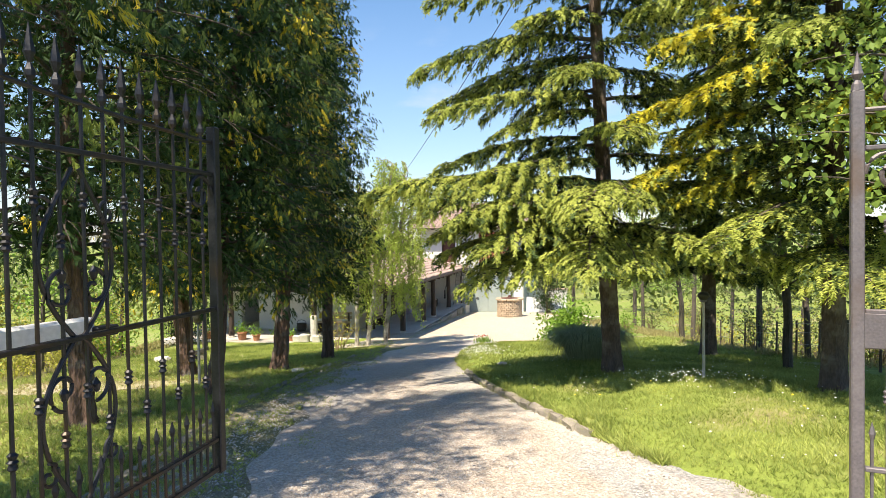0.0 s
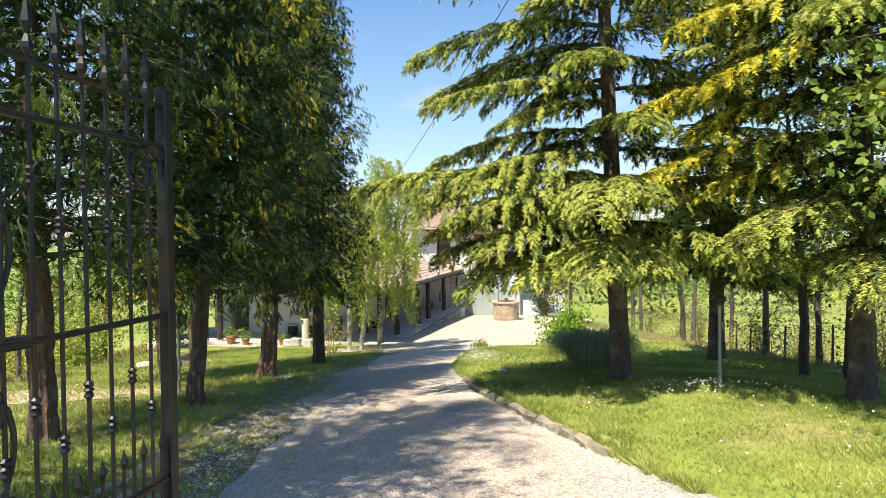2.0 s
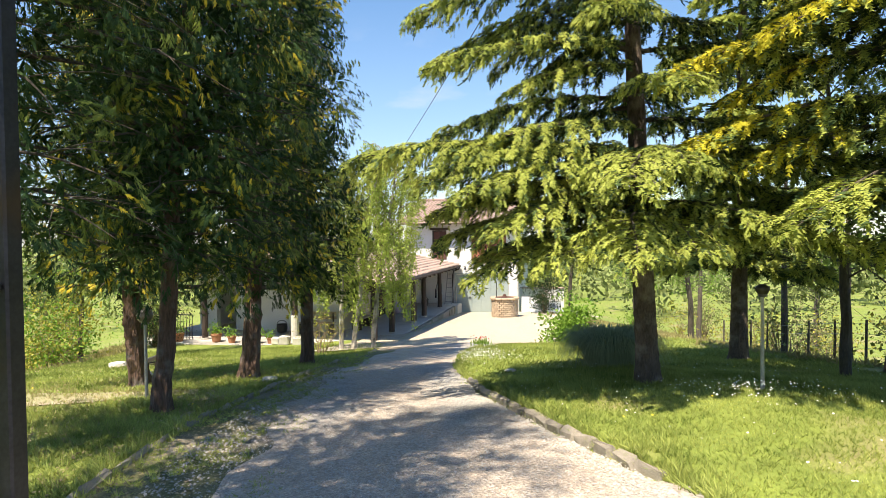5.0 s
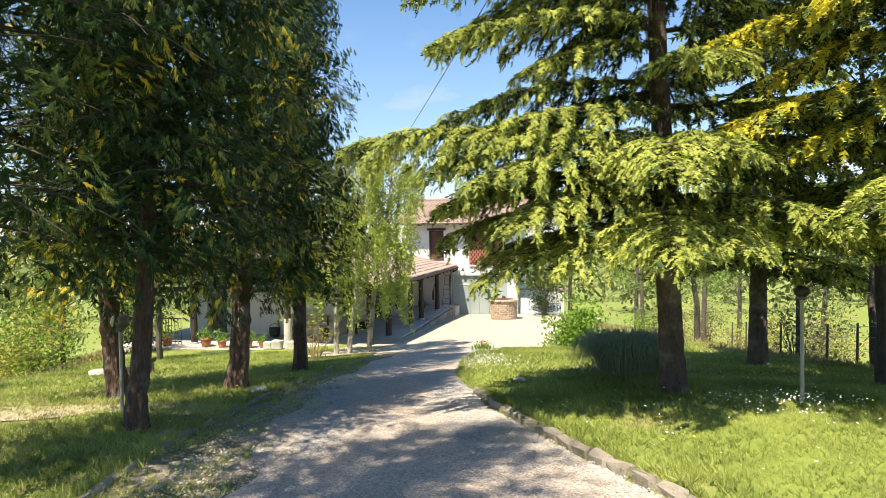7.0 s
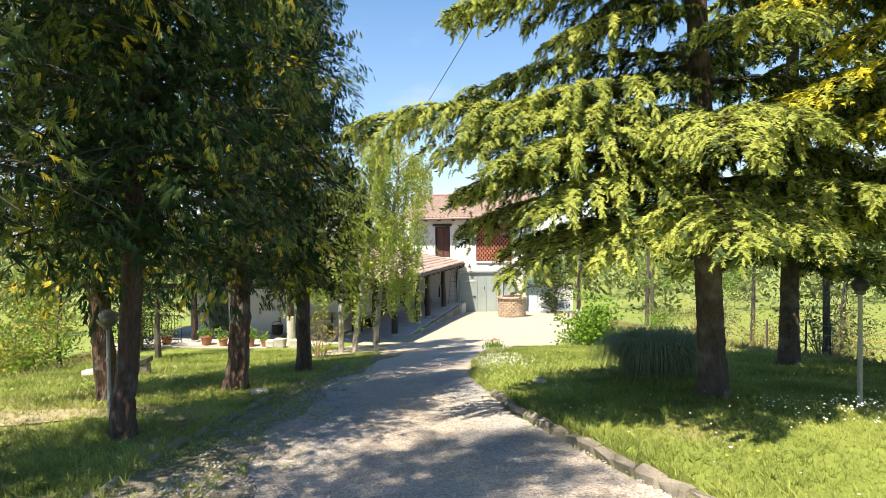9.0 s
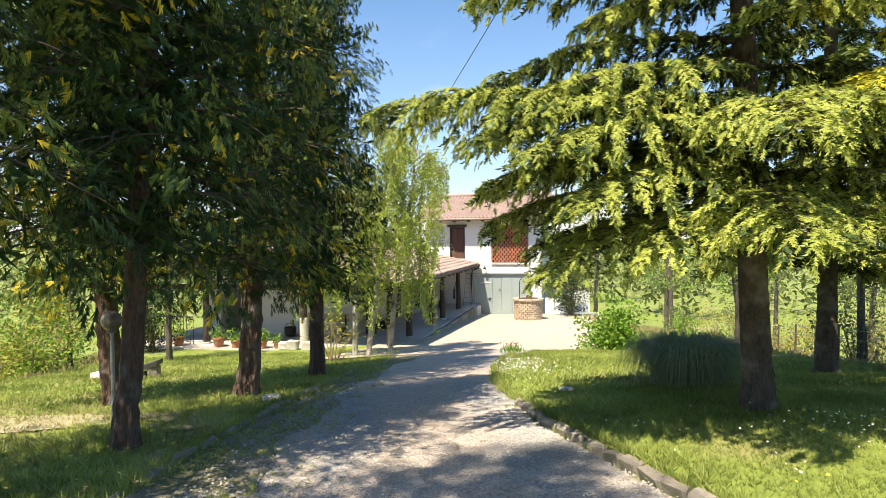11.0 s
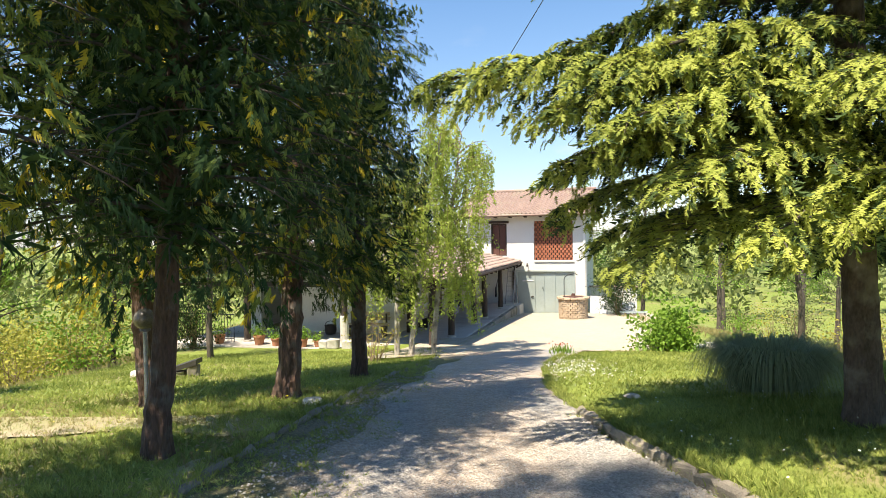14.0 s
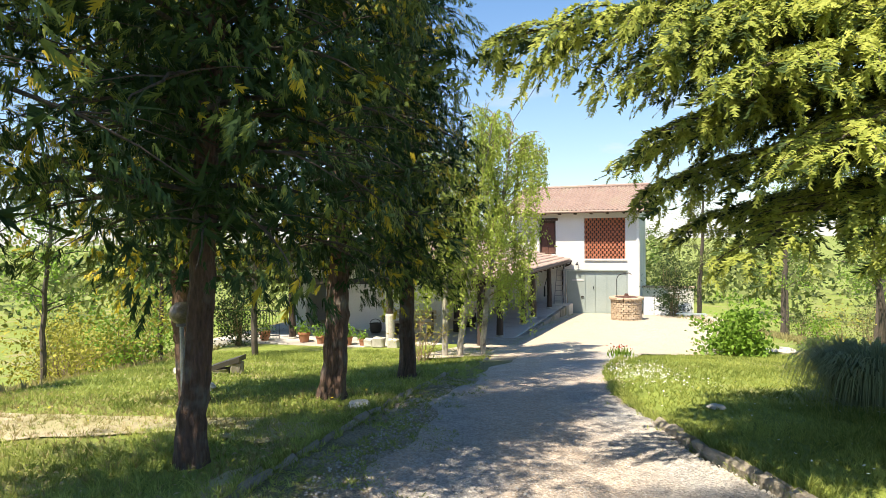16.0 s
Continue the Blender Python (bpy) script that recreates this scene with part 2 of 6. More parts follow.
M = {
    "lawn": ground_material("lawn_soil", (0.24, 0.21, 0.09), (0.33, 0.30, 0.13), (0.15, 0.20, 0.03), (0.25, 0.31, 0.055), 0.32, 0.46),
    "gravel": drive_material("gravel", (0.47, 0.385, 0.315), (0.55, 0.47, 0.40), (0.33, 0.325, 0.32), (0.43, 0.425, 0.415)),
    "yard": ground_material("yard_earth", (0.50, 0.43, 0.33), (0.58, 0.50, 0.40), (0.44, 0.40, 0.33), (0.52, 0.47, 0.38), 0.40, 0.60, 0.5, 70.0),
    "verge": ground_material("weedy_verge", (0.27, 0.235, 0.19), (0.37, 0.33, 0.27), (0.13, 0.15, 0.06), (0.22, 0.21, 0.11), 0.40, 0.56, 0.8, 75.0),
    "kerb": surface("kerb_stone", (0.19, 0.165, 0.135), (0.38, 0.34, 0.28), 6, 80, 0.9, 0.7, 0.012, stain=(0.13, 0.14, 0.07)),
    "iron": surface("painted_iron", (0.015, 0.016, 0.02), (0.035, 0.037, 0.045), 8, 90, 0.45, 0.25, 0.002, 0.6, stain=(0.05, 0.035, 0.025)),
    "iron_grey": surface("grey_painted_iron", (0.10, 0.09, 0.10), (0.17, 0.155, 0.165), 6, 90, 0.5, 0.25, 0.002, 0.3, stain=(0.12, 0.08, 0.06)),
    "white_box": surface("white_enamel", (0.60, 0.61, 0.62), (0.74, 0.74, 0.74), 3, 40, 0.4, 0.1, 0.002),
    "bark": surface("red_brown_bark", (0.035, 0.022, 0.017), (0.19, 0.115, 0.085), 11, 48, 0.95, 1.0, 0.03, stretch=(1, 1, 0.22), stain=(0.17, 0.15, 0.13)),
    "bark_cedar": surface("grey_brown_bark", (0.05, 0.036, 0.03), (0.19, 0.14, 0.115), 10, 45, 0.95, 1.0, 0.03, stretch=(1, 1, 0.4), stain=(0.26, 0.22, 0.19)),
    "bark_dark": surface("dark_bark", (0.05, 0.042, 0.035), (0.13, 0.105, 0.085), 10, 40, 0.95, 0.8, 0.02, stretch=(1, 1, 0.3)),
    "bark_birch": surface("birch_bark", (0.25, 0.22, 0.18), (0.52, 0.49, 0.43), 7, 40, 0.85, 0.5, 0.01, stretch=(1, 1, 2.2), stain=(0.06, 0.05, 0.045)),
    "stems": surface("thin_stems", (0.16, 0.11, 0.07), (0.30, 0.22, 0.14), 7, 40, 0.9, 0.4, 0.01),
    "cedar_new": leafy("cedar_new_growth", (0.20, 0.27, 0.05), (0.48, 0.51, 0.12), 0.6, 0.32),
    # old needles, darkened for the shade inside and under the boughs
    "cedar_old_shaded": leafy("cedar_shaded_old_needles", (0.022, 0.045, 0.018), (0.085, 0.125, 0.042), 0.6, 0.05, 0.35, 0.08),
    "cedar_gold": leafy("cedar_golden_growth", (0.46, 0.42, 0.03), (0.68, 0.60, 0.07), 0.6, 0.34),
    # dark scales for the shaded mass, then a paler copy for sunlit sprays
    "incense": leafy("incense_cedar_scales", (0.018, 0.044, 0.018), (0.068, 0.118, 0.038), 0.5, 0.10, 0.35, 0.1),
    "incense_lit": leafy("incense_cedar_lit_sprays", (0.085, 0.14, 0.032), (0.25, 0.30, 0.065), 0.5, 0.18),
    "incense_gold": leafy("yellow_variegated_sprays", (0.46, 0.38, 0.035), (0.68, 0.55, 0.06), 0.5, 0.3),
    "dark_leaf": leafy("dark_conifer_needles", (0.018, 0.035, 0.014), (0.05, 0.085, 0.025), 0.55, 0.15),
    "birch": leafy("birch_leaves", (0.30, 0.40, 0.07), (0.52, 0.60, 0.15), 0.5, 0.5),
    "shrub": leafy("shrub_leaves", (0.12, 0.24, 0.03), (0.27, 0.42, 0.07), 0.45, 0.35),
    "yellow_bush": leafy("spring_bush_leaves", (0.26, 0.27, 0.045), (0.46, 0.42, 0.085), 0.6, 0.3),
    "maple": leafy("maple_leaves", (0.16, 0.26, 0.05), (0.30, 0.40, 0.10), 0.5, 0.45),
    "far_wood": leafy("distant_foliage", (0.10, 0.14, 0.05), (0.22, 0.25, 0.09), 0.8, 0.25),
    "grass": leafy("grass_blades", (0.09, 0.17, 0.025), (0.50, 0.53, 0.16), 0.6, 0.35),
    "grass_dry": leafy("dry_grass", (0.28, 0.25, 0.10), (0.40, 0.35, 0.17), 0.7, 0.3),
    "pampas": leafy("pampas_blades", (0.19, 0.245, 0.14), (0.38, 0.43, 0.25), 0.55, 0.25),
    "petal": surface("white_petals", (0.75, 0.75, 0.72), (0.85, 0.85, 0.83), 20, 80, 0.7, 0.1),
    "petal_yellow": surface("yellow_petals", (0.65, 0.48, 0.02), (0.75, 0.58, 0.04), 20, 80, 0.7, 0.1),
    "petal_red": surface("red_petals", (0.45, 0.03, 0.02), (0.62, 0.07, 0.04), 20, 80, 0.7, 0.1),
    "plaster": surface("white_plaster", (0.70, 0.68, 0.65), (0.80, 0.79, 0.77), 0.7, 30, 0.9, 0.25, 0.004, stain=(0.64, 0.61, 0.56)),
    "plaster_cream": surface("cream_plaster", (0.58, 0.52, 0.42), (0.68, 0.62, 0.52), 0.8, 30, 0.9, 0.25, 0.004, stain=(0.5, 0.44, 0.35)),
    "tile": surface("terracotta_tiles", (0.29, 0.20, 0.17), (0.42, 0.315, 0.27), 2.5, 14, 0.9, 0.5, 0.02, stain=(0.36, 0.29, 0.23)),
    "brick": surface("red_brick", (0.30, 0.10, 0.06), (0.42, 0.17, 0.10), 4, 40, 0.9, 0.4, 0.008),
    "well_brick": surface("well_stone", (0.36, 0.27, 0.19), (0.54, 0.43, 0.31), 5, 30, 0.92, 0.6, 0.012),
    "garage": surface("grey_green_sheet", (0.30, 0.36, 0.35), (0.36, 0.42, 0.41), 1.2, 25, 0.45, 0.15, 0.003, 0.15, stain=(0.33, 0.36, 0.33)),
    "wood_dark": surface("dark_stained_wood", (0.025, 0.018, 0.015), (0.065, 0.045, 0.035), 5, 50, 0.8, 0.5, 0.008, stretch=(1, 1, 0.15)),
    "wood_red": surface("red_brown_wood", (0.075, 0.03, 0.022), (0.13, 0.055, 0.038), 5, 50, 0.7, 0.4, 0.006, stretch=(1, 1, 0.15)),
    "wood_pale": surface("pale_wood", (0.34, 0.27, 0.19), (0.48, 0.39, 0.28), 5, 50, 0.8, 0.4, 0.006, stretch=(1, 1, 0.2)),
    "concrete": surface("porch_concrete", (0.42, 0.39, 0.35), (0.54, 0.51, 0.46), 1.5, 40, 0.9, 0.4, 0.006, stain=(0.33, 0.30, 0.26)),
    "stone": surface("field_stone", (0.42, 0.39, 0.34), (0.60, 0.57, 0.51), 6, 40, 0.9, 0.6, 0.01),
    "terracotta": surface("terracotta_pot", (0.36, 0.15, 0.08), (0.48, 0.23, 0.13), 6, 50, 0.9, 0.3, 0.004),
    "metal": surface("dull_metal", (0.24, 0.25, 0.26), (0.36, 0.37, 0.38), 6, 60, 0.5, 0.2, 0.003, 0.7),
    "cable": surface("black_cable", (0.02, 0.02, 0.022), (0.035, 0.035, 0.037), 6, 60, 0.6, 0.1),
    "globe": surface("smoky_globe", (0.10, 0.085, 0.06), (0.19, 0.16, 0.115), 6, 60, 0.25, 0.1),
    "globe_dark": surface("dark_lamp_cap", (0.03, 0.028, 0.025), (0.07, 0.06, 0.05), 6, 60, 0.5, 0.1),
    "sack": surface("lilac_cloth", (0.30, 0.25, 0.38), (0.46, 0.40, 0.52), 6, 60, 0.8, 0.4),
    "dark_room": surface("dark_interior", (0.03, 0.028, 0.025), (0.05, 0.045, 0.04), 2, 20, 0.9, 0.2),
    "litter": leafy("fallen_leaves", (0.20, 0.15, 0.08), (0.46, 0.38, 0.24), 0.8, 0.1),
    "bare": ground_material("bare_soil", (0.40, 0.33, 0.23), (0.52, 0.45, 0.33), (0.30, 0.28, 0.14), (0.38, 0.36, 0.18), 0.45, 0.62, 0.6),
    "pebble": surface("drive_pebbles", (0.36, 0.34, 0.31), (0.58, 0.54, 0.49), 9, 60, 0.9, 0.3, 0.004),
    "sheet": surface("white_board", (0.66, 0.68, 0.70), (0.78, 0.79, 0.80), 1.5, 30, 0.6, 0.1),
}


# ---- mesh tools ----
class Acc:
    """Gathers vertices and faces of one mesh."""

    def __init__(self):
        self.v, self.f, self.n = [], [], 0

    def add(self, v, f):
        self.v.append(np.asarray(v, float).reshape(-1, 3))
        self.f += [tuple(int(i) + self.n for i in q) for q in f]
        self.n += len(self.v[-1])
        return self

    def box(self, c, s, rz=0.0, wob=0.0, bev=0.0):
        """A box with chamfered edges where bev is given."""
        hx, hy, hz = s[0] / 2, s[1] / 2, s[2] / 2
        if bev:
            p = []
            for x, y, z in [(a, b, d) for a in (-1, 1) for b in (-1, 1) for d in (-1, 1)]:
                p += [(x * hx, y * (hy - bev), z * (hz - bev)), (x * (hx - bev), y * hy, z * (hz - bev)), (x * (hx - bev), y * (hy - bev), z * hz)]
            p = np.array(p)
            ix = lambda a, b, d, k: ((a > 0) * 4 + (b > 0) * 2 + (d > 0)) * 3 + k
            f = []
            for k, (i, j) in ((0, (1, 2)), (1, (2, 0)), (2, (0, 1))):
                for s0 in (-1, 1):
                    q = []
                    for a, b in ((-1, -1), (1, -1), (1, 1), (-1, 1)):
                        w = [0, 0, 0]
                        w[k], w[i], w[j] = s0, a, b
                        q.append(ix(*w, k))
                    f.append(q if s0 > 0 else q[::-1])
            for k, (i, j) in ((0, (1, 2)), (1, (2, 0)), (2, (0, 1))):
                for a in (-1, 1):
                    for b in (-1, 1):
                        w0, w1 = [0, 0, 0], [0, 0, 0]
                        w0[k], w0[i], w0[j] = -1, a, b
                        w1[k], w1[i], w1[j] = 1, a, b
                        q = [ix(*w0, i), ix(*w1, i), ix(*w1, j), ix(*w0, j)]
                        f.append(q if a * b < 0 else q[::-1])
            for a in (-1, 1):
                for b in (-1, 1):
                    for d in (-1, 1):
                        q = [ix(a, b, d, 0), ix(a, b, d, 1), ix(a, b, d, 2)]
                        f.append(q if a * b * d > 0 else q[::-1])
        else:
            p = np.array([(x * hx, y * hy, z * hz) for x in (-1, 1) for y in (-1, 1) for z in (-1, 1)])
            f = [(0, 1, 3, 2), (4, 6, 7, 5), (0, 4, 5, 1), (2, 3, 7, 6), (0, 2, 6, 4), (1, 5, 7, 3)]
        if wob:
            p = p + np.random.uniform(-wob, wob, p.shape)
        cs, sn = math.cos(rz), math.sin(rz)
        p = np.c_[p[:, 0] * cs - p[:, 1] * sn, p[:, 0] * sn + p[:, 1] * cs, p[:, 2]] + np.array(c)
        return self.add(p, f)

    def tube(self, pts, radii, n=8, wob=0.0, cap=True):
        pts = np.asarray(pts, float)
        k = len(pts)
        radii = np.broadcast_to(np.asarray(radii, float), (k,))
        d = np.gradient(pts, axis=0)
        d /= np.linalg.norm(d, axis=1)[:, None] + 1e-9
        ref = np.where(np.abs(d[:, 2:3]) > 0.9, np.array([[1.0, 0, 0]]), np.array([[0, 0, 1.0]]))
        a = np.cross(d, ref)
        a /= np.linalg.norm(a, axis=1)[:, None] + 1e-9
        b = np.cross(d, a)
        th = np.arange(n) * 2 * np.pi / n
        r = radii[:, None] * (1 + (np.random.uniform(-wob, wob, (k, n)) if wob else 0))
        v = pts[:, None] + r[..., None] * (np.cos(th)[None, :, None] * a[:, None] + np.sin(th)[None, :, None] * b[:, None])
        f = [(i * n + j, (i + 1) * n + j, (i + 1) * n + (j + 1) % n, i * n + (j + 1) % n) for i in range(k - 1) for j in range(n)]
        if cap:
            f += [tuple(range(n)), tuple((k - 1) * n + j for j in range(n))[::-1]]
        return self.add(v, f)

    def lathe(self, profile, c=(0, 0, 0), n=16, wob=0.0):
        prof = np.array(profile, float)
        th = np.arange(n) * 2 * np.pi / n
        r = prof[:, 0][:, None] * (1 + (np.random.uniform(-wob, wob, (len(prof), n)) if wob else np.zeros((1, n))))
        v = np.stack([r * np.cos(th), r * np.sin(th), np.broadcast_to(prof[:, 1][:, None], r.shape)], -1) + np.array(c)
        k = len(prof)
        f = [(i * n + j, i * n + (j + 1) % n, (i + 1) * n + (j + 1) % n, (i + 1) * n + j) for i in range(k - 1) for j in range(n)]
        return self.add(v, f)

    def mesh(self, name, smooth=False):
        me = bpy.data.meshes.new(name)
        me.from_pydata(np.concatenate(self.v).tolist(), [], self.f)
        if smooth:
            me.polygons.foreach_set("use_smooth", np.ones(len(me.polygons), bool))
        me.update()
        return me


def part(name, acc, material, parent=None, label="", smooth=False):
    me = acc if isinstance(acc, bpy.types.Mesh) else acc.mesh(name, smooth)
    if not me.materials:
        me.materials.append(material)
    ob = new(name, me)
    if parent is not None:
        ob.parent = parent
    return tagged(ob, label) if label else ob


def thing(name, label, category, m=None, group="", kind=""):
    ob = new(name)
    ob.empty_display_size = 0.2
    if m is not None:
        ob.matrix_world = m
    return tagged(ob, label, category, group, kind)


def scatter(name, tv, tf, P, D, U, S):
    """One mesh of many copies of a small template: y of the template along D, z towards U, scaled by S."""
    P, D, U = (np.asarray(a, float) for a in (P, D, U))
    D = D / (np.linalg.norm(D, axis=1)[:, None] + 1e-9)
    X = np.cross(D, U)
    X /= np.linalg.norm(X, axis=1)[:, None] + 1e-9
    Z = np.cross(X, D)
    S = np.broadcast_to(np.asarray(S, float), (len(P),))
    R = np.stack([X, D, Z], -1) * S[:, None, None]
    v = P[:, None] + np.einsum("nij,kj->nki", R, tv)
    f = (np.asarray(tf)[None] + (np.arange(len(P)) * len(tv))[:, None, None]).reshape(-1, 3)
    me = bpy.data.meshes.new(name)
    me.vertices.add(v.shape[0] * v.shape[1])
    me.vertices.foreach_set("co", v.reshape(-1).astype(np.float32))
    me.loops.add(f.size)
    me.loops.foreach_set("vertex_index", f.reshape(-1).astype(np.int32))
    me.polygons.add(len(f))
    me.polygons.foreach_set("loop_start", np.arange(0, f.size, 3, dtype=np.int32))
    me.update(calc_edges=True)
    return me


rng = np.random.default_rng(7)


def rand_dirs(n):
    d = rng.normal(size=(n, 3))
    return d / np.linalg.norm(d, axis=1)[:, None]


def blades(n, length, width, spread, seed, bend=0.2):
    """A template: n thin triangles that fan out along y."""
    r = np.random.default_rng(seed)
    v, f = [], []
    for i in range(n):
        a, b = r.uniform(-spread, spread), r.uniform(-spread, spread)
        d = np.array([math.sin(a), math.cos(a) * math.cos(b), math.sin(b)])
        s = np.cross(d, r.normal(size=3))
        s *= width / 2 / (np.linalg.norm(s) + 1e-9)
        o = r.uniform(-0.1, 0.25) * length * np.array([0, 1, 0])
        L = length * r.uniform(0.7, 1.1)
        v += [o + s, o - s, o + d * L - np.array([0, 0, bend * L * r.uniform(0, 1)])]
        f.append((3 * i, 3 * i + 1, 3 * i + 2))
    return np.array(v), np.array(f)


def leaf(length, width):
    return (np.array([(0, 0, 0), (width / 2, length * 0.45, 0.1 * length), (0, length, 0), (-width / 2, length * 0.45, 0.1 * length)]), np.array([(0, 1, 2), (0, 2, 3)]))


# ---- the lie of the land ----
PROFILE_Y = [-200, -30, -10, 0, 5, 10, 14, 18, 21, 24, 27, 30, 34, 37, 60, 200]
PROFILE_Z = [12, 2.6, 1.1, 0, -0.56, -1.05, -1.47, -1.92, -2.25, -2.57, -2.72, -2.84, -3.05, -3.23, -4.2, -9]


def along(y):
    return np.interp(y, PROFILE_Y, PROFILE_Z)


RIGHT_Y, RIGHT_X = [-12, 4.4, 5.8, 8.2, 10.5, 13, 14.5, 16.5, 18.5, 20.5], [2.9, 2.58, 2.4, 2.1, 1.9, 1.95, 2.12, 2.55, 3.2, 4.2]
LEFT_Y, LEFT_X = [-12, 4, 7, 9, 10.4, 11.5, 13.4, 16.3, 19.9, 23.3], [-2.6, -2.3, -2.03, -1.93, -1.73, -1.5, -1.1, -0.43, 0.7, 1.15]


def height(x, y):
    """The height of the ground: the drive falls away from the gate, the lawn behind the kerb lies higher, and both sides drop off."""
    x, y = np.asarray(x, float), np.asarray(y, float)
    z = along(y)
    rx, lx = np.interp(y, RIGHT_Y, RIGHT_X), np.interp(y, LEFT_Y, LEFT_X)
    up = np.clip((20.5 - y) / 3, 0, 1)
    kerbed = np.clip((y - 5.6) / 1.0, 0, 1) * np.clip((12.6 - y) / 2.0, 0, 1)
    ragged = 0.035 * np.sin(y * 2.3 + 1.0) + 0.03 * np.sin(y * 5.1 + x * 3.0) + 0.02 * np.sin(y * 11.0 - x * 7.0)
    right = np.clip((x - rx - 0.04) / 0.10, 0, 1) * 0.11 * up * kerbed + np.clip((x - rx + 0.10 + 3 * ragged) / 0.7, 0, 1) * 0.10 * up * (1 - kerbed) + np.clip(x - rx, 0, 2) * 0.02 * up - np.clip(x - 4.6, 0, 5) * 0.06 * up - np.clip(x - 10.5, 0, 14) * 0.2
    left = -np.clip(lx - x, 0, 3) * 0.012 + np.clip((lx - x - 0.03) / 0.1, 0, 1) * 0.04 * up - np.clip(-7.4 - x, 0, 12) * 0.24
    soft = 0.03 * np.sin(x * 1.3 + y * 0.7) * np.sin(y * 0.9 - x * 0.4) * np.clip(np.maximum(x - rx - 0.3, lx - x - 0.3), 0, 1) * np.clip((22 - y) / 4, 0, 1)
    return z + right + left + soft


def grid_sheet(xs, ys, dz=0.0):
    X, Y = np.meshgrid(xs, ys)
    v = np.stack([X, Y, height(X, Y) + dz], -1).reshape(-1, 3)
    n = len(xs)
    return Acc().add(v, [(j * n + i, j * n + i + 1, (j + 1) * n + i + 1, (j + 1) * n + i) for j in range(len(ys) - 1) for i in range(n - 1)])


def strip_sheet(ys, left, right, cols, dz):
    """A sheet between two edges that follow y."""
    v = []
    for y in ys:
        for k in range(cols + 1):
            x = left(y) + (right(y) - left(y)) * k / cols
            v.append((x, y, 0))
    v = np.array(v)
    v[:, 2] = along(v[:, 1]) + dz
    n = cols + 1
    return Acc().add(v, [(j * n + i, j * n + i + 1, (j + 1) * n + i + 1, (j + 1) * n + i) for j in range(len(ys) - 1) for i in range(cols)])


RX = lambda y: float(np.interp(y, RIGHT_Y, RIGHT_X))
LX = lambda y: float(np.interp(y, LEFT_Y, LEFT_X))
xs = np.r_[-1500, -700, -300, -150, -80, -50, -35, np.arange(-26, -8, 1.0), np.arange(-8, 12.01, 0.12), np.arange(13, 30, 1.5), 40, 60, 90, 150, 300, 700, 1500]
ys = np.r_[-1500, -600, -200, -80, -40, -25, np.arange(-16, 4, 0.8), np.arange(4, 22, 0.12), np.arange(22, 50, 0.8), 55, 62, 75, 100, 150, 250, 450, 800, 1500]
tagged(part("ground", grid_sheet(xs, ys, -0.015), M["lawn"], smooth=True), "green lawn and meadow falling away on both sides", "ground", kind="structure")
wave = lambda y: 0.10 * math.sin(y * 1.7) + 0.06 * math.sin(y * 4.1) + float(np.interp(y, [3, 8, 14], [0.55, 0.45, 0.0]))
ys_d = np.r_[np.arange(-14, 4, 0.6), np.arange(4, 21.3, 0.2)]
tagged(part("driveway", strip_sheet(ys_d, lambda y: LX(y) + 0.62 + wave(y), lambda y: RX(y) - 0.10 + (0.0 if 6.2 < y < 11.4 else 0.45), 14, 0.022), M["gravel"], smooth=True), "pale grey gravel driveway sloping down to the house", "driveway", kind="structure")
tagged(part("verge", strip_sheet(ys_d, lambda y: LX(y) + 0.02, lambda y: LX(y) + 0.80 + wave(y), 5, 0.008), M["verge"], smooth=True), "weedy strip of gravel and leaf litter beside the kerb", "verge", kind="structure")

# ---- the house ----
HX, HY, HZ, HTURN = 5.81, 36.47, -3.23, -20.5
HOUSE = pose(HX, HY, HZ, 0, 0, HTURN)


def house_at(u, v, z=0.0, turn=0.0):
    return HOUSE @ pose(u, v, z, 0, 0, turn)


def house_xy(u, v):
    p = HOUSE @ Vector((u, v, 0))
    return p.x, p.y


# the yard in front of the garage and the strip along the porch
def yard_sheet():
    a = Acc()
    v, nu = [], 26
    vs = np.arange(-18.5, 0.2, 0.5)
    for vv in vs:
        for k in range(nu + 1):
            x, y = house_xy(-1.0 + (8.2 + 0.5 * math.sin(vv * 1.3) + 0.3 * math.sin(vv * 3.1)) * k / nu, vv)
            near = 20.4 + 0.25 * math.sin(x * 1.9) + 0.12 * math.sin(x * 5.3)
            y = max(y, near)
            v.append((x, y, float(along(y)) + 0.018))
    a.add(v, [(j * (nu + 1) + i, j * (nu + 1) + i + 1, (j + 1) * (nu + 1) + i + 1, (j + 1) * (nu + 1) + i) for j in range(len(vs) - 1) for i in range(nu)])
    return a


tagged(part("yard", yard_sheet(), M["yard"], smooth=True), "sunlit bare beige earth yard before the garage", "yard", kind="structure")

house = thing("house", "white plastered two-storey barn house with terracotta roof and garage", "house", HOUSE, kind="structure")


def wall_cells(u0, u1, z0, z1, y0, thick, holes):
    """A wall along u with rectangular openings that go through it."""
    us = sorted({u0, u1, *[h[0] for h in holes], *[h[1] for h in holes]})
    zs = sorted({z0, z1, *[h[2] for h in holes], *[h[3] for h in holes]})
    a = Acc()
    for i in range(len(us) - 1):
        for j in range(len(zs) - 1):
            cu, cz = (us[i] + us[i + 1]) / 2, (zs[j] + zs[j + 1]) / 2
            if not any(h[0] < cu < h[1] and h[2] < cz < h[3] for h in holes):
                a.box((cu, y0 + thick / 2, cz), (us[i + 1] - us[i], thick, zs[j + 1] - zs[j]))
    return a


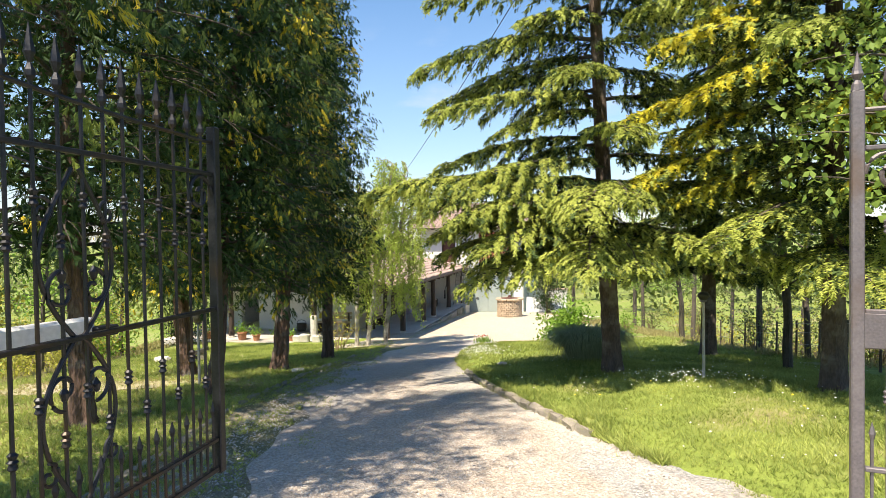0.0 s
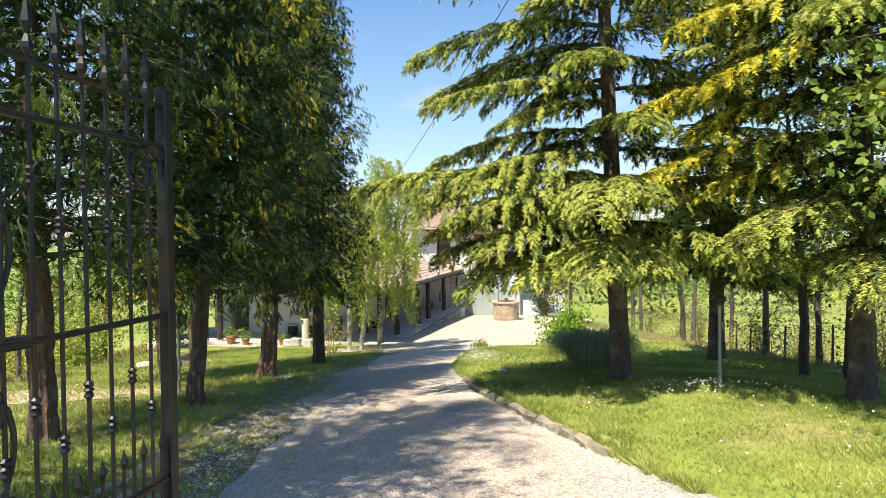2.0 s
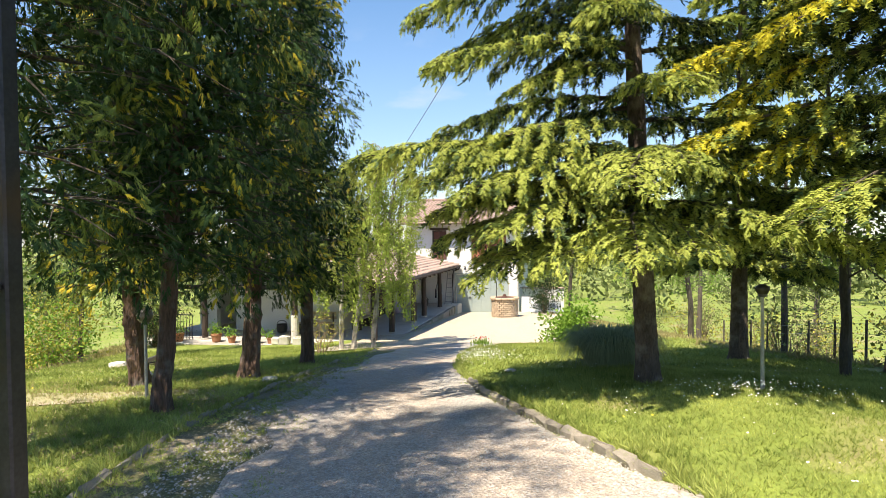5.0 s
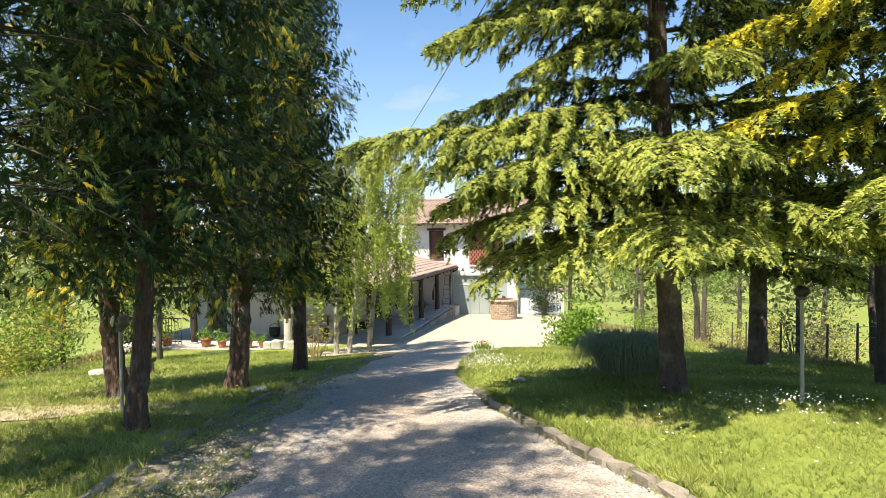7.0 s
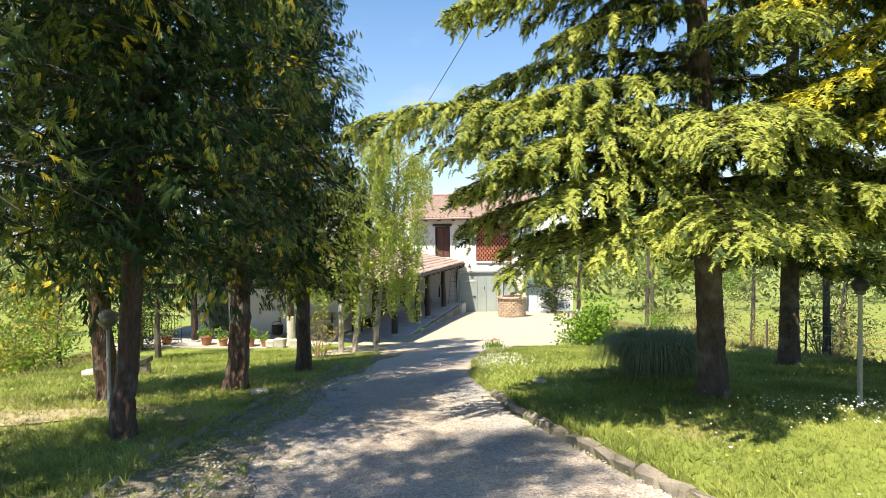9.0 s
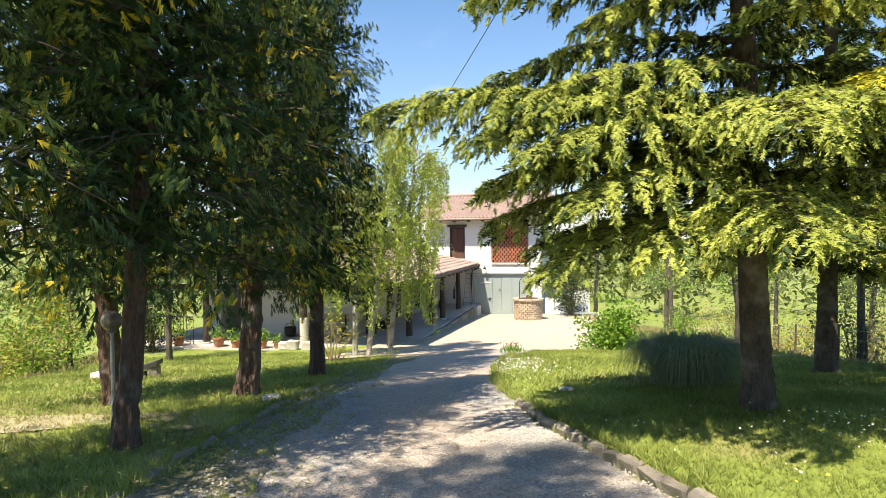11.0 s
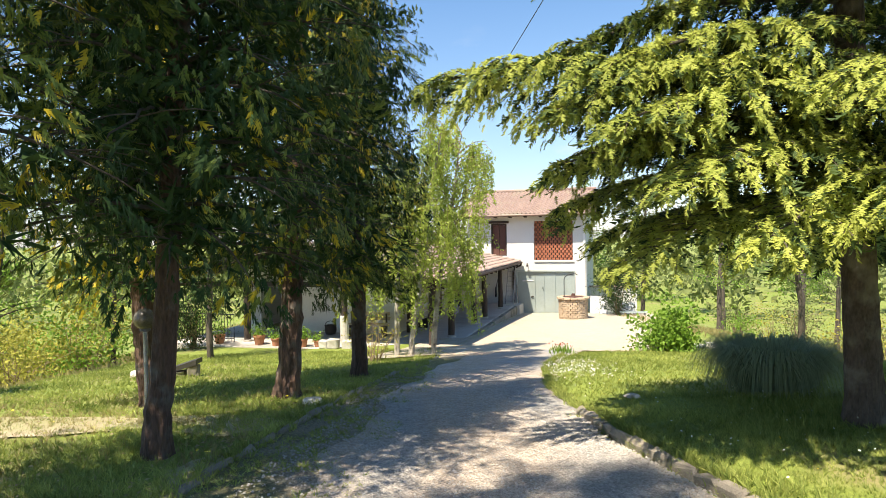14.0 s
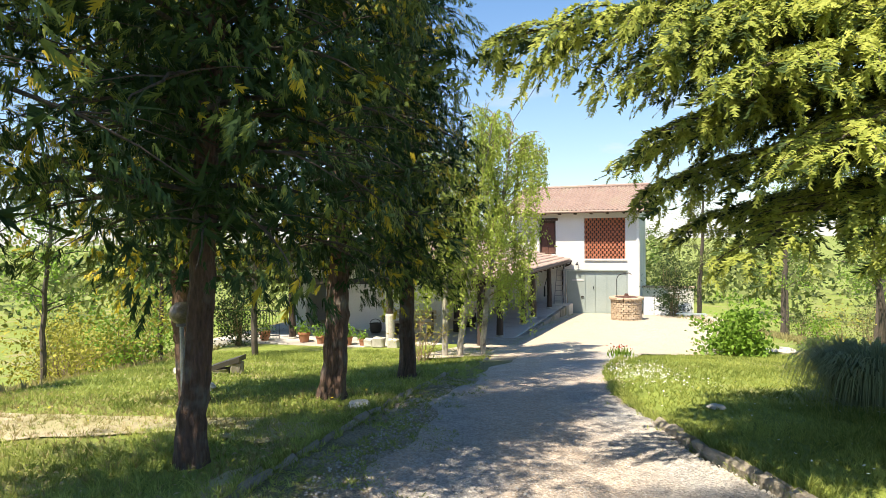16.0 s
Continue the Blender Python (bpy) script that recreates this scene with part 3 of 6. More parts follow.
GAR, WIN, LAT = (0.05, 3.0, 0.0, 2.2), (-1.31, -0.47, 3.05, 4.76), (0.97, 2.95, 2.82, 4.86)
part("wall", wall_cells(-2.6, 3.62, -0.5, 5.15, 0, 0.35, [GAR, WIN, LAT]), M["plaster"], house, "white plastered front wall")
part("side_wall", Acc().box((-2.42, 3.7, 2.33), (0.35, 6.68, 5.65)), M["plaster"], house)
part("side_wall", Acc().box((3.44, 3.7, 2.33), (0.35, 6.68, 5.65)), M["plaster"], house)
part("back_wall", Acc().box((0.5, 7.2, 2.33), (6.2, 0.3, 5.65)), M["plaster"], house)
part("inner_floor", Acc().box((0.5, 3.7, 2.55), (5.5, 6.6, 0.2)), M["dark_room"], house)
part("pilaster", Acc().box((3.53, -0.03, 2.4), (0.10, 0.055, 5.2), bev=0.01), M["plaster"], house)
part("door_jamb", Acc().box((0.02, -0.012, 1.1), (0.05, 0.06, 2.26)).box((3.03, -0.012, 1.1), (0.05, 0.06, 2.26)).box((1.525, -0.012, 2.255), (3.06, 0.06, 0.06)), M["garage"], house)
gdoor = part("garage_door", wall_cells(0.06, 2.99, 0.02, 2.19, 0.07, 0.05, [(0.34, 0.92, 1.70, 1.73)]), M["garage"], house, "grey-green sheet metal garage door with a small wicket")
for u in (0.06, 0.97, 1.46, 2.02, 2.5):
    part("rib", Acc().box((u + 0.02, 0.056, 1.1), (0.025, 0.03, 2.14), bev=0.005), M["garage"], gdoor)
part("handle", Acc().box((1.40, 0.03, 1.37), (0.03, 0.06, 0.13), bev=0.008), M["iron"], gdoor, "black pull handle")
part("handle", Acc().box((0.86, 0.03, 0.92), (0.12, 0.06, 0.04), bev=0.008).box((0.80, 0.03, 0.88), (0.03, 0.05, 0.08), bev=0.008), M["iron"], gdoor)
part("sign", Acc().box((0.63, 0.055, 1.74), (0.60, 0.02, 0.06), bev=0.004), M["sheet"], gdoor, "narrow white strip")
# upper opening with a dark red-brown door
win = part("window_frame", Acc().box((-1.28, 0.12, 3.9), (0.07, 0.12, 1.7), bev=0.01).box((-0.50, 0.12, 3.9), (0.07, 0.12, 1.7), bev=0.01).box((-0.89, 0.12, 4.72), (0.72, 0.12, 0.07), bev=0.01), M["wood_dark"], house, "dark wooden frame")
part("shutter", Acc().box((-1.07, 0.17, 3.88), (0.35, 0.05, 1.60), bev=0.01), M["wood_red"], win)
part("shutter", Acc().box((-0.71, 0.19, 3.88), (0.35, 0.05, 1.60), bev=0.01), M["wood_red"], win)
part("lintel", Acc().box((-0.89, -0.02, 4.83), (1.08, 0.10, 0.13), bev=0.015), M["wood_dark"], house, "dark timber lintel")
# red brick lattice
rows_n, cols_n = 16, 10
lat = Acc()
bh, bw = 2.04 / rows_n, 1.98 / cols_n
for j in range(rows_n):
    for i in range(cols_n + 1):
        u = 0.97 + (i + (0.5 if j % 2 else 0.0)) * bw
        lo, hi = max(0.972, u - bw * 0.33), min(2.948, u + bw * 0.33)
        if hi - lo > 0.02:
            lat.box(((lo + hi) / 2, 0.10, 2.82 + (j + 0.5) * bh), (hi - lo, 0.12, bh * 0.9))
tagged(part("brick_lattice", lat, M["brick"], house, "red brick screen with a chequer of gaps"), kind="stuff")
# added dark sheet, colouring in the shade seen through the lattice gaps
part("lattice_backing", Acc().box((1.96, 0.33, 3.84), (1.98, 0.02, 2.04)), M["dark_room"], house)
part("ledge", Acc().box((2.0, -0.03, 2.76), (2.05, 0.08, 0.06), bev=0.01), M["plaster"], house)
part("wall_lamp", Acc().tube([(0.62, 0, 2.62), (0.62, -0.14, 2.66), (0.62, -0.2, 2.60)], 0.02).lathe([(0.02, 0.06), (0.07, 0.0), (0.075, -0.05), (0, -0.06)], (0.62, -0.2, 2.55), 10), M["iron"], house, "small black wall lamp")


def tile_roof(u0, u1, v0, v1, z0, z1, tile_w=0.22, tile_l=0.34, along_u=True):
    """A slope of curved clay tiles in overlapping courses, from the eave (v0, z0) up to the ridge (v1, z1)."""
    run = math.hypot(v1 - v0, z1 - z0)
    courses, cols = max(1, round(run / tile_l)), max(1, round((u1 - u0) / tile_w))
    a, seg = Acc(), 6
    vs, fs = [], []
    for c in range(courses):
        s0, s1 = c / courses, min(1.0, (c + 1.06) / courses)
        for i in range(cols * seg + 1):
            ph = i / seg * 2 * math.pi
            u = u0 + (u1 - u0) * i / (cols * seg)
            for s, lift in ((s0, 0.05), (s0, 0.025), (s1, 0.0)):
                h = 0.035 * math.cos(ph) + lift + (0.012 if s == s0 else 0)
                vv, zz = v0 + (v1 - v0) * s, z0 + (z1 - z0) * s + h - (0.04 if (s == s0 and lift == 0.025) else 0)
                vs.append((u, vv, zz) if along_u else (vv, u, zz))
        b = c * (cols * seg + 1) * 3
        for i in range(cols * seg):
            k, k2 = b + i * 3, b + i * 3 + 3
            fs += [(k, k2, k2 + 2, k + 2), (k + 1, k2 + 1, k2, k)]
    return a.add(vs, fs)


def slab(p, thick):
    """A sloping slab on four corners."""
    t = [(x, y, z - thick) for x, y, z in p]
    return Acc().add(p + t, [(0, 1, 2, 3), (7, 6, 5, 4), (0, 4, 5, 1), (1, 5, 6, 2), (2, 6, 7, 3), (3, 7, 4, 0)])


roof = part("roof", slab([(-3.0, -0.62, 5.20), (4.12, -0.62, 5.20), (4.12, 3.6, 6.62), (-3.0, 3.6, 6.62)], 0.10), M["wood_dark"], house, "timber roof deck")
part("roof_back", slab([(-3.0, 3.6, 6.62), (4.12, 3.6, 6.62), (4.12, 7.9, 5.20), (-3.0, 7.9, 5.20)], 0.10), M["wood_dark"], house)
tagged(part("roof_tiles", tile_roof(-3.02, 4.14, -0.66, 3.6, 5.23, 6.66), M["tile"], roof, "weathered terracotta roof tiles"), kind="stuff")
part("ridge_tiles", Acc().tube([(-3.0 + 0.35 * i, 3.6, 6.70 + (0.012 if i % 2 else 0)) for i in range(21)], 0.10, 10), M["tile"], roof)
for i in range(9):
    part("rafter", Acc().box((-2.55 + i * 0.78, -0.32, 5.10), (0.10, 0.55, 0.11), bev=0.012), M["wood_dark"], house)
part("gutter", Acc().tube([(-3.0, -0.70, 5.17), (4.14, -0.70, 5.17)], 0.055, 8), M["tile"], house, "copper-brown gutter")
part("gable_wall", Acc().add([(3.42, 0, 5.15), (3.42, 7.3, 5.15), (3.42, 3.6, 6.5), (3.62, 0, 5.15), (3.62, 7.3, 5.15), (3.62, 3.6, 6.5)], [(0, 2, 1), (3, 4, 5), (0, 3, 5, 2), (1, 2, 5, 4), (0, 1, 4, 3)]), M["plaster"], house)

# the low wing with its covered porch
wing = thing("house_wing", "low white wing with a tiled porch roof on timber posts", "house", HOUSE, kind="structure")
part("front_wall", wall_cells(-9.0, -2.6, 0.4, 3.05, -11.0, 0.3, [(-8.2, -7.3, 0.6, 2.6)]), M["plaster"], wing)
part("porch_wall", Acc().box((-2.75, -5.35, 1.75), (0.3, 10.68, 2.7)), M["plaster_cream"], wing, "cream plastered wall under the porch")
part("far_wall", Acc().box((-8.85, -5.35, 1.75), (0.3, 10.68, 2.7)), M["plaster"], wing)
part("wing_floor", Acc().box((-5.8, -5.4, 0.5), (6.0, 10.5, 0.1)), M["dark_room"], wing)
for k, v in enumerate((-9.2, -5.6, -2.2)):
    d = part("porch_door", Acc().box((-2.58, v, 1.58), (0.05, 0.95, 2.0), bev=0.01), M["wood_dark"], wing, "dark wooden door")
    part("panel", Acc().box((-2.55, v, 1.2), (0.02, 0.65, 0.7), bev=0.006), M["wood_red"], d)
    part("panel", Acc().box((-2.55, v, 2.05), (0.02, 0.65, 0.75), bev=0.006), M["wood_red"], d)
wroof = part("wing_roof", slab([(0.22, -14.2, 2.73), (0.22, -0.05, 2.73), (-5.6, -0.05, 3.95), (-5.6, -14.2, 3.95)], 0.09), M["wood_dark"], wing)
part("wing_roof_back", slab([(-5.6, -14.2, 3.95), (-5.6, -0.05, 3.95), (-11.0, -0.05, 2.8), (-11.0, -14.2, 2.8)], 0.09), M["wood_dark"], wing)
tagged(part("wing_tiles", tile_roof(-14.25, -0.05, 0.28, -5.6, 2.76, 3.99, along_u=False), M["tile"], wroof, "weathered terracotta tiles with pale lichen"), kind="stuff")
tagged(part("wing_tiles", tile_roof(-14.25, -0.05, -11.05, -5.6, 2.83, 3.99, along_u=False), M["tile"], wroof), kind="stuff")
part("porch_gutter", Acc().tube([(0.33, -14.2, 2.70), (0.33, -0.12, 2.70)], 0.055, 8).tube([(0.33, -0.25, 2.68), (0.28, -0.2, 2.55), (-0.05, -0.08, 2.42), (-0.12, -0.06, 2.2), (-0.12, -0.06, 0.6)], 0.04, 8), M["wood_dark"], wing, "dark gutter with a curved downpipe")
part("porch_beam", Acc().box((-0.35, -7.1, 2.60), (0.18, 14.0, 0.17), bev=0.015), M["wood_dark"], wing)
part("front_beam", Acc().box((-5.6, -13.5, 2.60), (10.3, 0.18, 0.17), bev=0.015), M["wood_dark"], wing)
for v in np.arange(-13.8, -0.2, 0.9):
    part("porch_rafter", slab([(0.15, v - 0.05, 2.62), (0.15, v + 0.05, 2.62), (-2.6, v + 0.05, 3.20), (-2.6, v - 0.05, 3.20)], 0.10), M["wood_dark"], wing)


def porch_post(u, v, sleeve):
    post = thing("porch_post", "round dark timber porch post" + (" with a pale wrapped lower half" if sleeve else " on the concrete slab"), "post", house_at(u, v, 0.58), "porch posts")
    part("shaft", Acc().tube([(0, 0, 0), (0.012, 0.0, 0.7), (-0.01, 0.01, 1.4), (0, 0, 1.94)], [0.125, 0.115, 0.11, 0.10], 10, 0.04), M["wood_dark"], post)
    if sleeve:
        part("sleeve", Acc().lathe([(0.14, 0.0), (0.14, 0.95), (0.12, 1.0)], (0, 0, 0.0), 12, 0.02), M["stone"], post, "pale pinkish sleeve")
    else:
        part("foot", Acc().lathe([(0.16, 0.0), (0.16, 0.05), (0.12, 0.07)], (0, 0, 0), 10), M["concrete"], post)


for u, v, s in ((-0.42, -13.3, 0), (-0.42, -11.1, 0), (-0.36, -7.9, 0), (-0.33, -6.1, 0), (-0.33, -2.6, 0), (-3.42, -13.5, 1), (-7.2, -13.4, 0)):
    porch_post(u, v, s)
slab_m = Acc().box((-4.9, -6.75, 0.09), (10.0, 13.2, 0.98), bev=0.02).box((-4.9, -13.85, 0.09), (10.0, 0.99, 0.98), bev=0.02)
tagged(part("porch_floor", slab_m, M["concrete"]), "pale concrete porch slab with worn edges", "floor", kind="structure").matrix_world = HOUSE
for i in range(16):
    k = part("edge_stone", Acc().box((0.20, -13.9 + i * 0.87, 0.34), (0.16, 0.84, 0.42), 0, 0.018, 0.02), M["kerb"])
    k.matrix_world = HOUSE
    tagged(k, "worn stone edging of the porch slab", "edging", "porch edging")
tagged(part("porch_step", Acc().box((-0.05, -0.75, 0.30), (0.9, 1.2, 0.60), 0, 0.01, 0.02), M["stone"]), "stone step at the porch end", "step").matrix_world = HOUSE

# well before the garage
wx, wy = 7.62, 32.1
well = thing("well", "round stone well with an iron arch and a lid", "well", pose(wx, wy, float(along(wy)) + 0.01))
tagged(part("core", Acc().lathe([(0.60, 0), (0.60, 0.88), (0.50, 0.88), (0.50, 0.5)], n=28), M["well_brick"], well))
for j in range(9):
    for i in range(20):
        a0 = (i + 0.5 * (j % 2)) / 20 * 2 * math.pi
        b = part("stone_block", Acc().box((0.615 * math.cos(a0), 0.615 * math.sin(a0), 0.05 + j * 0.1), (0.09, 0.178, 0.088), a0, 0.008), M["well_brick"], well)
for i in range(14):
    a0 = i / 14 * 2 * math.pi
    part("coping_stone", Acc().box((0.60 * math.cos(a0), 0.60 * math.sin(a0), 0.955), (0.26, 0.285, 0.09), a0, 0.008, 0.012), M["well_brick"], well)
part("lid", Acc().lathe([(0.0, 1.06), (0.12, 1.05), (0.15, 1.02), (0.48, 1.0), (0.50, 0.96)], n=20).lathe([(0, 1.16), (0.08, 1.14), (0.10, 1.05)], n=10), M["wood_red"], well, "brown clay lid with a knob")
arch = [(-0.42, 0, 0.9), (-0.42, 0, 1.75)] + [(-0.42 + 0.26 - 0.26 * math.cos(t), 0, 1.75 + 0.26 * math.sin(t)) for t in np.linspace(0.2, 1.57, 6)] + [(0.12, 0, 2.05), (0.22, 0, 1.98)]
part("arch", Acc().tube(arch, 0.018, 6), M["iron"], well, "thin bent iron rod")

# ladder, boards and frames leaning by the garage
ladder = thing("ladder", "grey metal ladder leaning against the white wall", "ladder", house_at(-0.18, -0.75, 0.6))
for du in (-0.2, 0.2):
    part("rail", Acc().tube([(du, -0.35, 0.02), (du * 0.9, 0.62, 2.0)], 0.025, 6), M["metal"], ladder)
for i in range(7):
    s = (i + 0.7) / 8
    part("rung", Acc().tube([(-0.2, -0.35 + 0.97 * s, 1.98 * s), (0.2, -0.35 + 0.97 * s, 1.98 * s)], 0.016, 6), M["metal"], ladder)
rake = thing("hand_tool", "long wooden-handled garden tool leaning on the wall", "garden tool", house_at(0.28, -0.55, 0.02))
part("shaft", Acc().tube([(0, -0.1, 0.0), (-0.25, 0.52, 1.5)], 0.016, 6), M["wood_pale"], rake)
part("head", Acc().box((0, -0.1, 0.02), (0.3, 0.05, 0.04), 0.3, 0, 0.008), M["iron"], rake)
for i, (u, w, h, lean, mt) in enumerate(((4.15, 0.7, 1.0, 0.35, "metal"), (4.75, 0.9, 0.95, 0.5, "sheet"), (5.5, 0.9, 0.75, 0.55, "sheet"))):
    fr = thing("leaning_panel", ("grey metal frame" if mt == "metal" else "white board") + " leaning beside the garage", "panel", house_at(u, -0.1 - 0.2 * i, 0.02))
    part("board", slab([(-w / 2, -lean, 0.02), (w / 2, -lean, 0.02), (w / 2, 0.05, h), (-w / 2, 0.05, h)], 0.03), M[mt], fr)
    part("edge_bar", Acc().tube([(-w / 2, -lean - 0.02, 0.02), (-w / 2, 0.03, h), (w / 2, 0.03, h), (w / 2, -lean - 0.02, 0.02)], 0.018, 6), M["metal"], fr)
low = thing("low_outbuilding", "low white side wall with a tiled top beside the garage", "outbuilding", house_at(3.7, 1.6, 0), kind="structure")
part("wall", Acc().box((1.2, 0.15, 0.5), (2.4, 0.3, 1.6), 0, 0, 0.02), M["plaster"], low)
part("coping", Acc().box((1.2, 0.15, 1.33), (2.5, 0.42, 0.07), 0, 0, 0.015), M["tile"], low)
bench_g = thing("garden_bench", "low green slatted bench by the yard wall", "bench", house_at(5.9, -1.6, 0.0, 8))
for i in range(3):
    part("slat", Acc().box((0, -0.14 + i * 0.14, 0.40), (1.3, 0.11, 0.03), 0, 0, 0.006), M["garage"], bench_g)
for du in (-0.5, 0.5):
    part("leg", Acc().box((du, 0, 0.19), (0.06, 0.36, 0.40), 0, 0, 0.006), M["metal"], bench_g)

# things on the porch
PF = 0.585


def bench(u, v, turn, label):
    b = thing("bench", label, "bench", house_at(u, v, PF, turn))
    for i in range(3):
        part("seat_slat", Acc().box((0, -0.15 + 0.15 * i, 0.44), (1.5, 0.13, 0.04), 0, 0, 0.006), M["wood_pale"], b)
    for i in range(2):
        part("back_slat", Acc().box((0, 0.26, 0.62 + 0.18 * i), (1.5, 0.03, 0.13), 0, 0, 0.006), M["wood_pale"], b)
    for du in (-0.62, 0.62):
        part("leg", Acc().box((du, 0.0, 0.21), (0.07, 0.42, 0.42), 0, 0, 0.006).box((du, 0.24, 0.5), (0.06, 0.05, 0.62), 0, 0, 0.006), M["wood_dark"], b)


bench(-2.1, -9.9, -90, "yellowish wooden slatted bench against the porch wall")
bench(-3.4, -11.6, 0, "brown wooden bench against the white front wall")
sack = thing("sack", "lilac and white cloth sack on the porch", "sack", house_at(-2.1, -5.0, PF))
part("bag", Acc().lathe([(0.01, 0), (0.26, 0.02), (0.30, 0.2), (0.24, 0.42), (0.10, 0.55), (0.13, 0.62), (0.02, 0.6)], n=14, wob=0.09), M["sack"], sack, smooth=True)
for u, v, r, h, lab in ((-4.9, -11.6, 0.22, 0.34, "dark iron cauldron by the white wall"), (-1.3, -2.0, 0.20, 0.36, "dark pot at the porch end")):
    pt = thing("cauldron", lab, "pot", house_at(u, v, PF))
    part("bowl", Acc().lathe([(0.02, 0), (r * 0.8, 0.03), (r, h * 0.5), (r * 0.95, h), (r * 1.05, h + 0.02), (r * 0.85, h * 0.9), (0.0, h * 0.7)], n=16), M["globe_dark"], pt, smooth=True)
    part("bail", Acc().tube([(r * math.cos(t), 0, h + r * 0.8 * math.sin(t)) for t in np.linspace(0, math.pi, 9)], 0.012, 6), M["iron"], pt)
jug = thing("hanging_tool", "dark tool hanging on the porch post", "tool", house_at(-0.62, -2.25, 1.0))
part("blade", Acc().box((0, 0, 0.35), (0.08, 0.22, 0.5), 0.2, 0.01, 0.02).tube([(0, 0, 0.55), (0.1, 0.1, 1.0)], 0.02, 6), M["iron"], jug)


def flower_pot(u, v, r, plant, lab):
    p = thing("flower_pot", lab, "flower pot", house_at(u, v, PF), "terrace pots")
    part("pot", Acc().lathe([(0.0, 0), (r * 0.7, 0), (r * 0.95, r * 1.3), (r * 1.05, r * 1.3), (r * 1.05, r * 1.55), (r * 0.9, r * 1.55), (r * 0.85, r * 1.3), (0, r * 1.3)], n=14), M["terracotta"], p)
    n = plant
    P = np.c_[rng.normal(0, r * 0.7, n), rng.normal(0, r * 0.7, n), r * 1.5 + np.abs(rng.normal(0, r * 1.0, n))]
    me = scatter("plant", *leaf(0.09, 0.05), P, rand_dirs(n) + [0, 0, 0.5], rand_dirs(n), rng.uniform(0.7, 1.2, n))
    tagged(part("plant", me, M["shrub"], p), kind="stuff")


for u, v, r, n, lab in ((-6.4, -13.9, 0.20, 160, "terracotta pot with green leaves on the terrace"), (-5.7, -14.0, 0.16, 120, "small terracotta pot on the terrace edge"),
                        (-4.7, -14.0, 0.17, 260, "terracotta pot with a bushy green plant"), (-4.2, -13.9, 0.13, 80, "little terracotta pot on the terrace"), (-7.9, -14.0, 0.19, 100, "wide terracotta pot near the railing")):
    flower_pot(u, v, r, n, lab)
for u, v, s in ((-3.9, -14.05, 0.30), (-3.55, -14.05, 0.36), (-3.05, -14.05, 0.32)):
    st = part("stone_block", Acc().box((0, 0, s * 0.42), (s, s * 0.8, s * 0.84), 0.1, 0.02, 0.03), M["stone"])
    st.matrix_world = house_at(u, v, PF)
    tagged(st, "pale stone block on the terrace edge", "stone block", "terrace stones")
rail = thing("terrace_railing", "black iron railing at the terrace end", "railing", house_at(-10.2, -13.6, PF))
part("top_rail", Acc().tube([(0, 0, 0.95), (2.6, 0, 0.95)], 0.022, 6), M["iron"], rail)
part("bottom_rail", Acc().tube([(0, 0, 0.10), (2.6, 0, 0.10)], 0.018, 6), M["iron"], rail)
for i in range(21):
    part("bar", Acc().tube([(i * 0.13, 0, 0.0), (i * 0.13, 0, 0.95)], 0.010, 5), M["iron"], rail)

# ---- the gate ----
def spiral(cx, cz, r, turns, start, sign=1, n=26):
    return [(cx + r * (1 - 0.82 * k / n) * math.cos(start + sign * turns * 2 * math.pi * k / n), 0, cz + r * (1 - 0.82 * k / n) * math.sin(start + sign * turns * 2 * math.pi * k / n)) for k in range(n + 1)]


